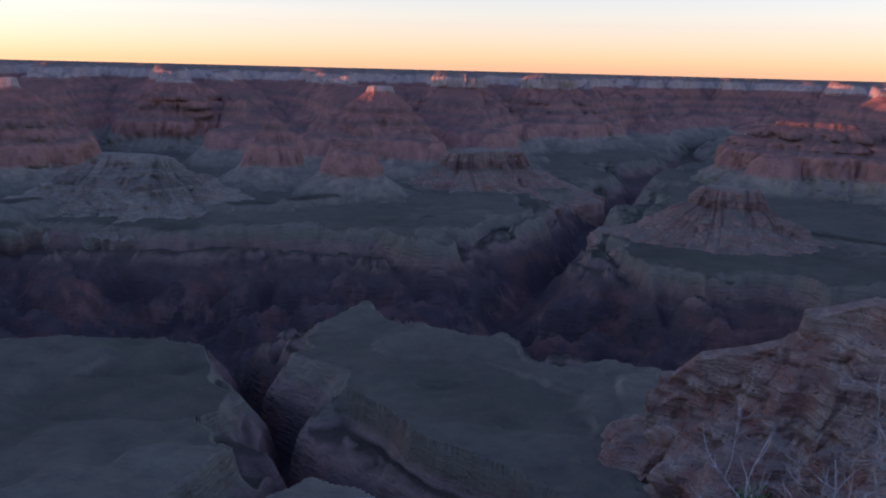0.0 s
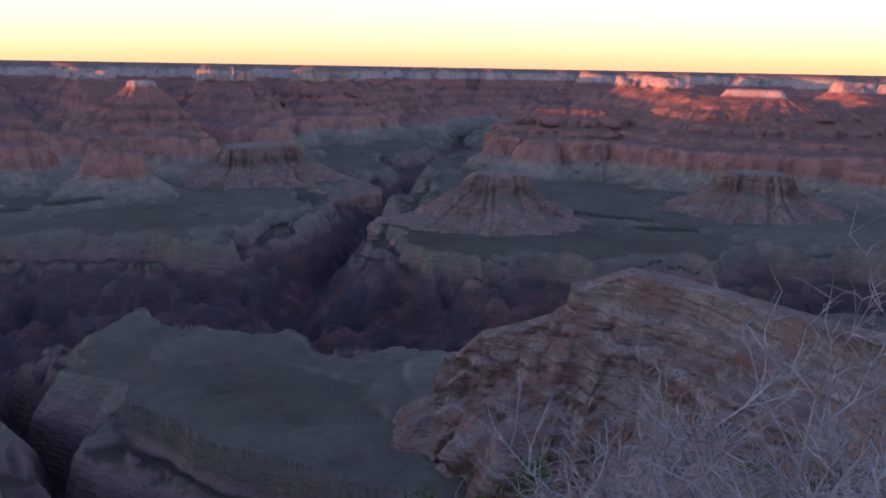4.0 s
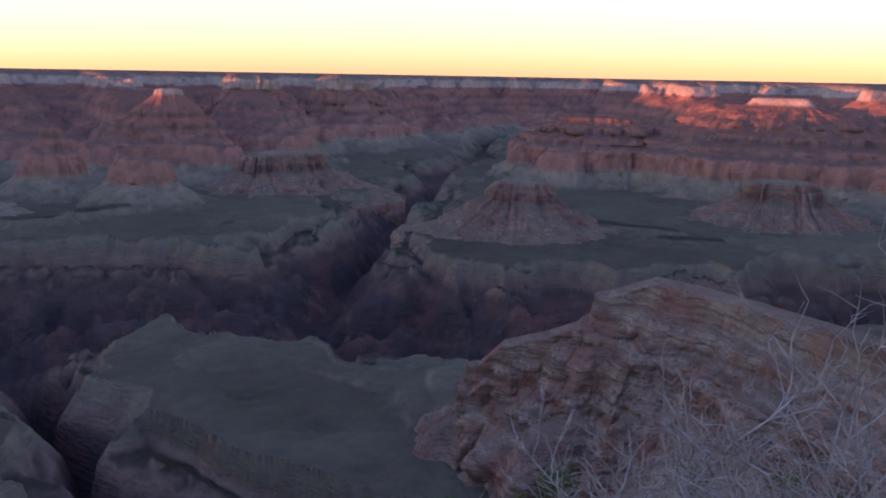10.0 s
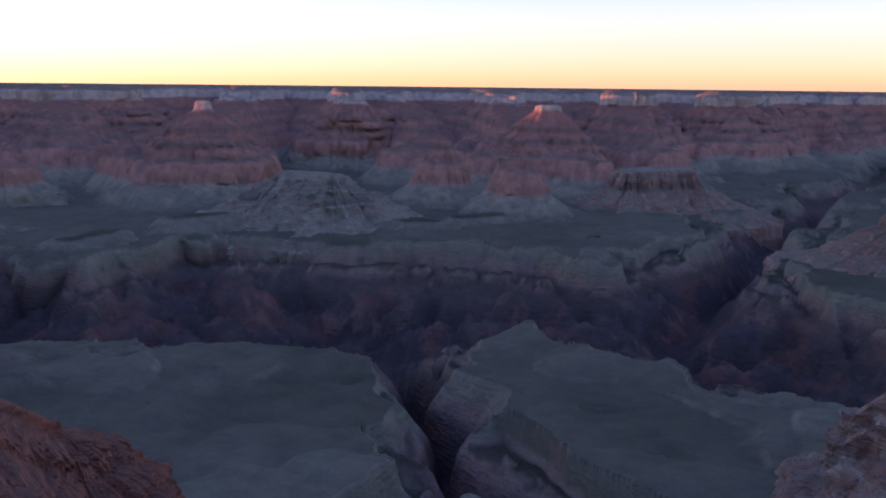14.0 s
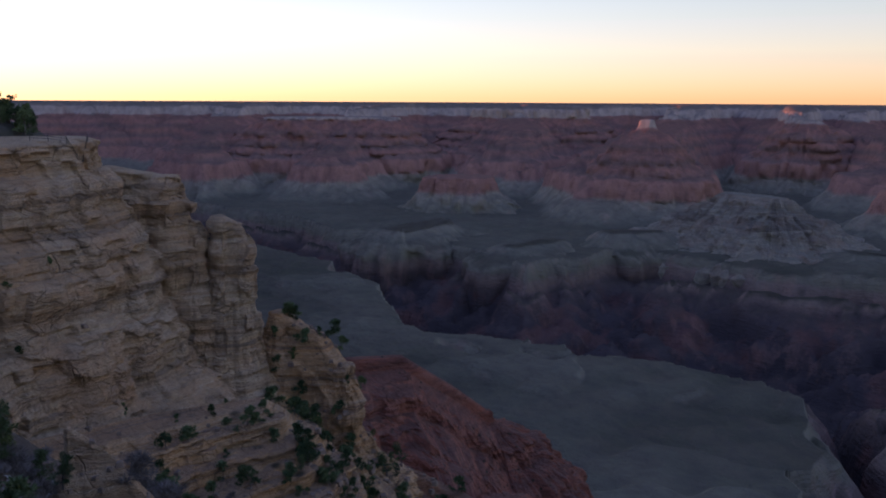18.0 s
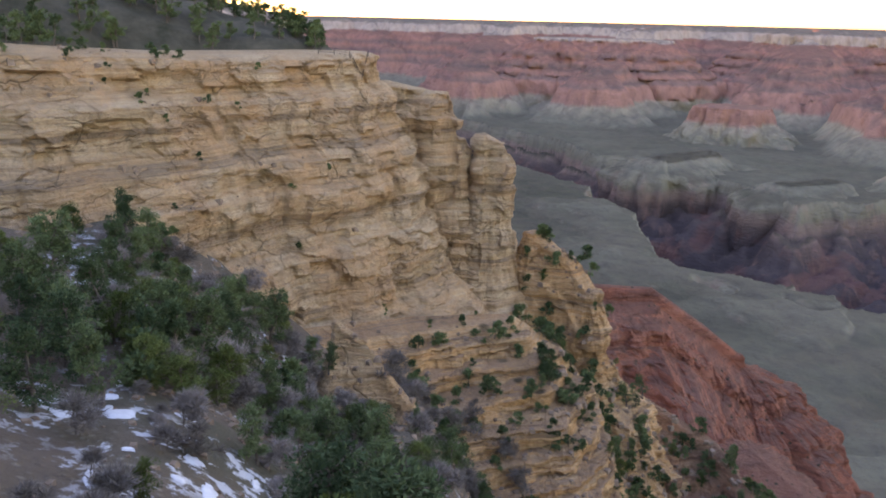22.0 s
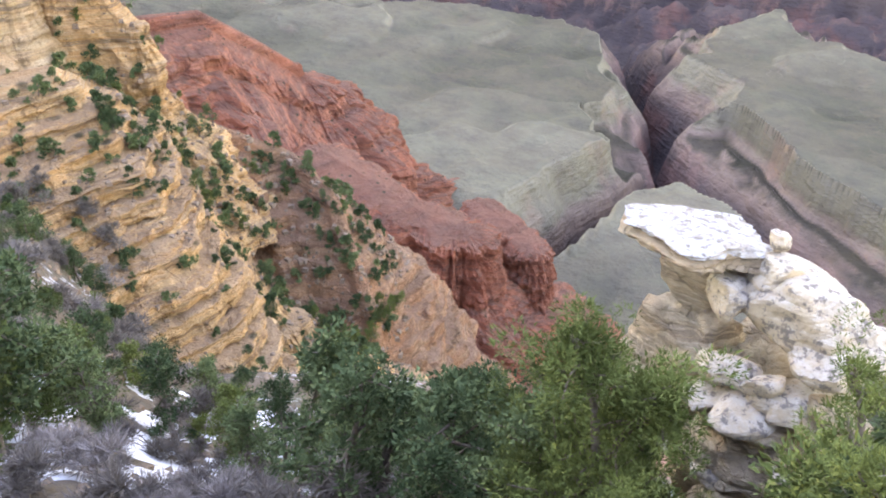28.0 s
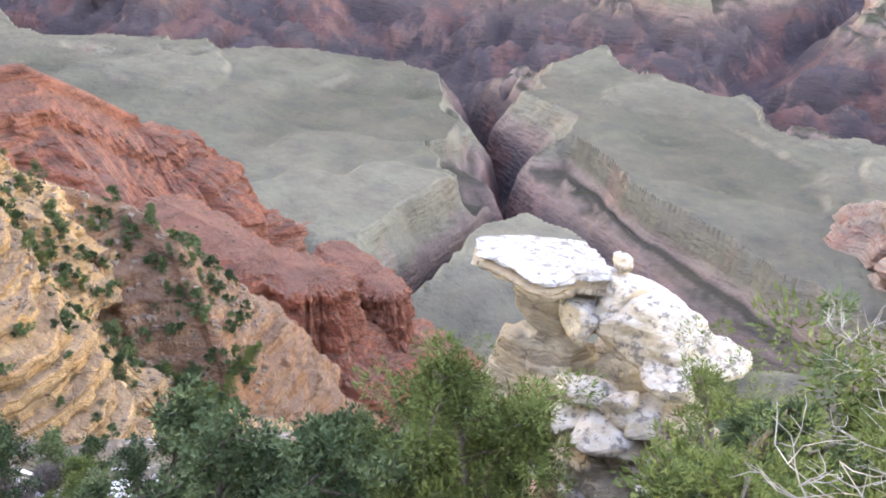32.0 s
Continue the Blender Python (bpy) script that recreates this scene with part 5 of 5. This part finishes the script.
def snow_patch(az, d, wide, deep, seed):
    """A ragged thin sheet of old snow that follows the slope."""
    rng = random.Random(seed)
    n, m = 4, 22
    cx, cy, _ = at(az, d)
    e = radians(az)
    V = np.zeros((n + 1, m, 3))
    z0 = drop(az, d)
    for j in range(m):
        a = 2 * math.pi * j / m
        edge = 1 + 0.55 * float(fractal(math.cos(a) * 1.4 + seed, math.sin(a) * 1.4, 0, 3, seed, 0.7)) + rng.uniform(-0.12, 0.12)
        for i in range(n + 1):
            r = edge * i / n
            u, v = wide * r * math.cos(a), deep * r * math.sin(a)
            x, y = cx + u * math.cos(e) - v * math.sin(e), cy + u * math.sin(e) + v * math.cos(e)
            hit, p, *_ = scene.ray_cast(GRAPH, (x, y, 20), (0, 0, -1))
            V[i, j] = (x - cx, y - cy, (p.z if hit else z0) - z0 + (0.10 * (1 - (i / n) ** 3) - (0.06 if i == n else 0)))
    ob = sheet("snow_patch", V, SNOW, closed=True)
    ob.location = (cx, cy, z0)
    return tagged(ob, "patch of old snow lying on the stony slope", "snow", "snow patches")


rng = random.Random(8)
for i in range(70):
    az = rng.uniform(30, 84)
    d = rng.uniform(20, 60) if az > 46 else rng.uniform(26, 56)
    snow_patch(az, d, rng.uniform(0.25, 1.1), rng.uniform(0.3, 1.5), 100 + i)

for i in range(44):
    snow_patch(rng.uniform(30, 64), rng.uniform(20, 48), rng.uniform(0.7, 1.7), rng.uniform(0.8, 2.2), 400 + i)

# the bare bush and the pinyon close beside the viewpoint
for az, d, top, stems, seed in ((-47, 3.1, -0.30, 20, 77), (-43.5, 3.4, -0.60, 15, 78), (-51.5, 3.2, -0.32, 18, 79)):
    z = drop(az, d)
    bush = brush("bare_bush", (top - z) / 1.0, seed, TWIG, stems, 4, "leafless grey bush of tangled twigs at the rim", 3, 0.0046, 5, "bush", "bare shrubs by the rim", 0.27, (0.31, 0.52), (0.42, 0.70), 0.30, 3)
    bush.location = at(az, d, z)
pine = tree("pinyon_tree", 4.2, 0.55, NEEDLE_DARK, 91, 60, 420, 0.034, "green pinyon pine reaching over the bare bush", 0.05, "pinyon and juniper trees",
            reach=[(0.72, (-1.45, 1.0, 3.22)), (0.70, (-1.3, 0.75, 3.15)), (0.74, (-1.1, 1.1, 3.2)), (0.62, (-0.9, 0.6, 2.4)), (0.56, (-0.8, 0.5, 1.9)), (0.95, (-0.75, 0.45, 3.8)), (0.5, (-1.05, 0.8, 1.9)), (0.45, (-1.1, 0.9, 1.5)), (0.6, (-1.0, 0.85, 2.35))], thin=0.45)
pine.location = at(-67.4, 4.9, -4.02)

# the railing of the viewpoint on the headland
def railing():
    home = new("railing")
    places = [(65.2, 137), (64.2, 136.5), (63.2, 137), (62.4, 139), (62.0, 142)]
    pts = [Vector(at(a, d, drop(a, d))) for a, d in places]
    home.location = pts[2]
    for p in pts:
        v, f = [], []
        tube(v, f, [p - pts[2] + Vector((0, 0, -0.2)), p - pts[2] + Vector((0, 0, 1.1))], [0.05, 0.05], 6)
        joined("post", v, f, STEEL, home)
    for h in (0.4, 0.75, 1.08):
        v, f = [], []
        tube(v, f, [p - pts[2] + Vector((0, 0, h)) for p in pts], [0.035] * len(pts), 6)
        joined("rail", v, f, STEEL, home)
    tagged(home, "dark steel guard railing round the cliff-top viewpoint", "railing")


railing()


STONE = plain_material("loose_stone", (0.12, 0.085, 0.06), (0.27, 0.20, 0.14), 0.8, 0.95, 0.5, 0.05)


def stones():
    """Loose stones strewn over the slope, one mesh."""
    rng = np.random.default_rng(12)
    verts, faces = [], []
    box = [(-1, -1, -1), (1, -1, -1), (1, 1, -1), (-1, 1, -1), (-0.8, -0.7, 1), (0.7, -0.8, 0.8), (0.8, 0.7, 1), (-0.7, 0.8, 0.9)]
    quads = [(0, 3, 2, 1), (4, 5, 6, 7), (0, 1, 5, 4), (1, 2, 6, 5), (2, 3, 7, 6), (3, 0, 4, 7)]
    for n in range(0, 5400, 2):
        az = rng.uniform(24, 88) if n < 1800 else rng.uniform(28.5, 50) if n < 3600 else rng.uniform(50, 78)
        d = 14 + 110 * rng.uniform() ** 1.3 if n < 1800 else rng.uniform(108, 152) if n < 3600 else rng.uniform(50, 108)
        x, y, _z = at(az, d)
        z = drop(az, d)
        s = rng.uniform(0.05, 0.30) * (0.6 + d / 90)
        e = rng.uniform(0, 6.28)
        k = len(verts)
        for a, b, c in box:
            a, b, c = (v * s * rng.uniform(0.6, 1.2) for v in (a, b, c * 0.7))
            verts.append((x + a * math.cos(e) - b * math.sin(e), y + a * math.sin(e) + b * math.cos(e), z + c))
        faces += [tuple(k + i for i in f) for f in quads]
    tagged(joined("loose_stones", verts, faces, STONE), "pale loose stones strewn over the slope", "stones", kind="stuff")


stones()

sprig = copy_thing(NEAR_TREES[1], pose(*at(3.1, 23.7, -15.2), 0, 0, 40) @ Matrix.Scale(0.34 / max(NEAR_TREES[1].scale), 4))
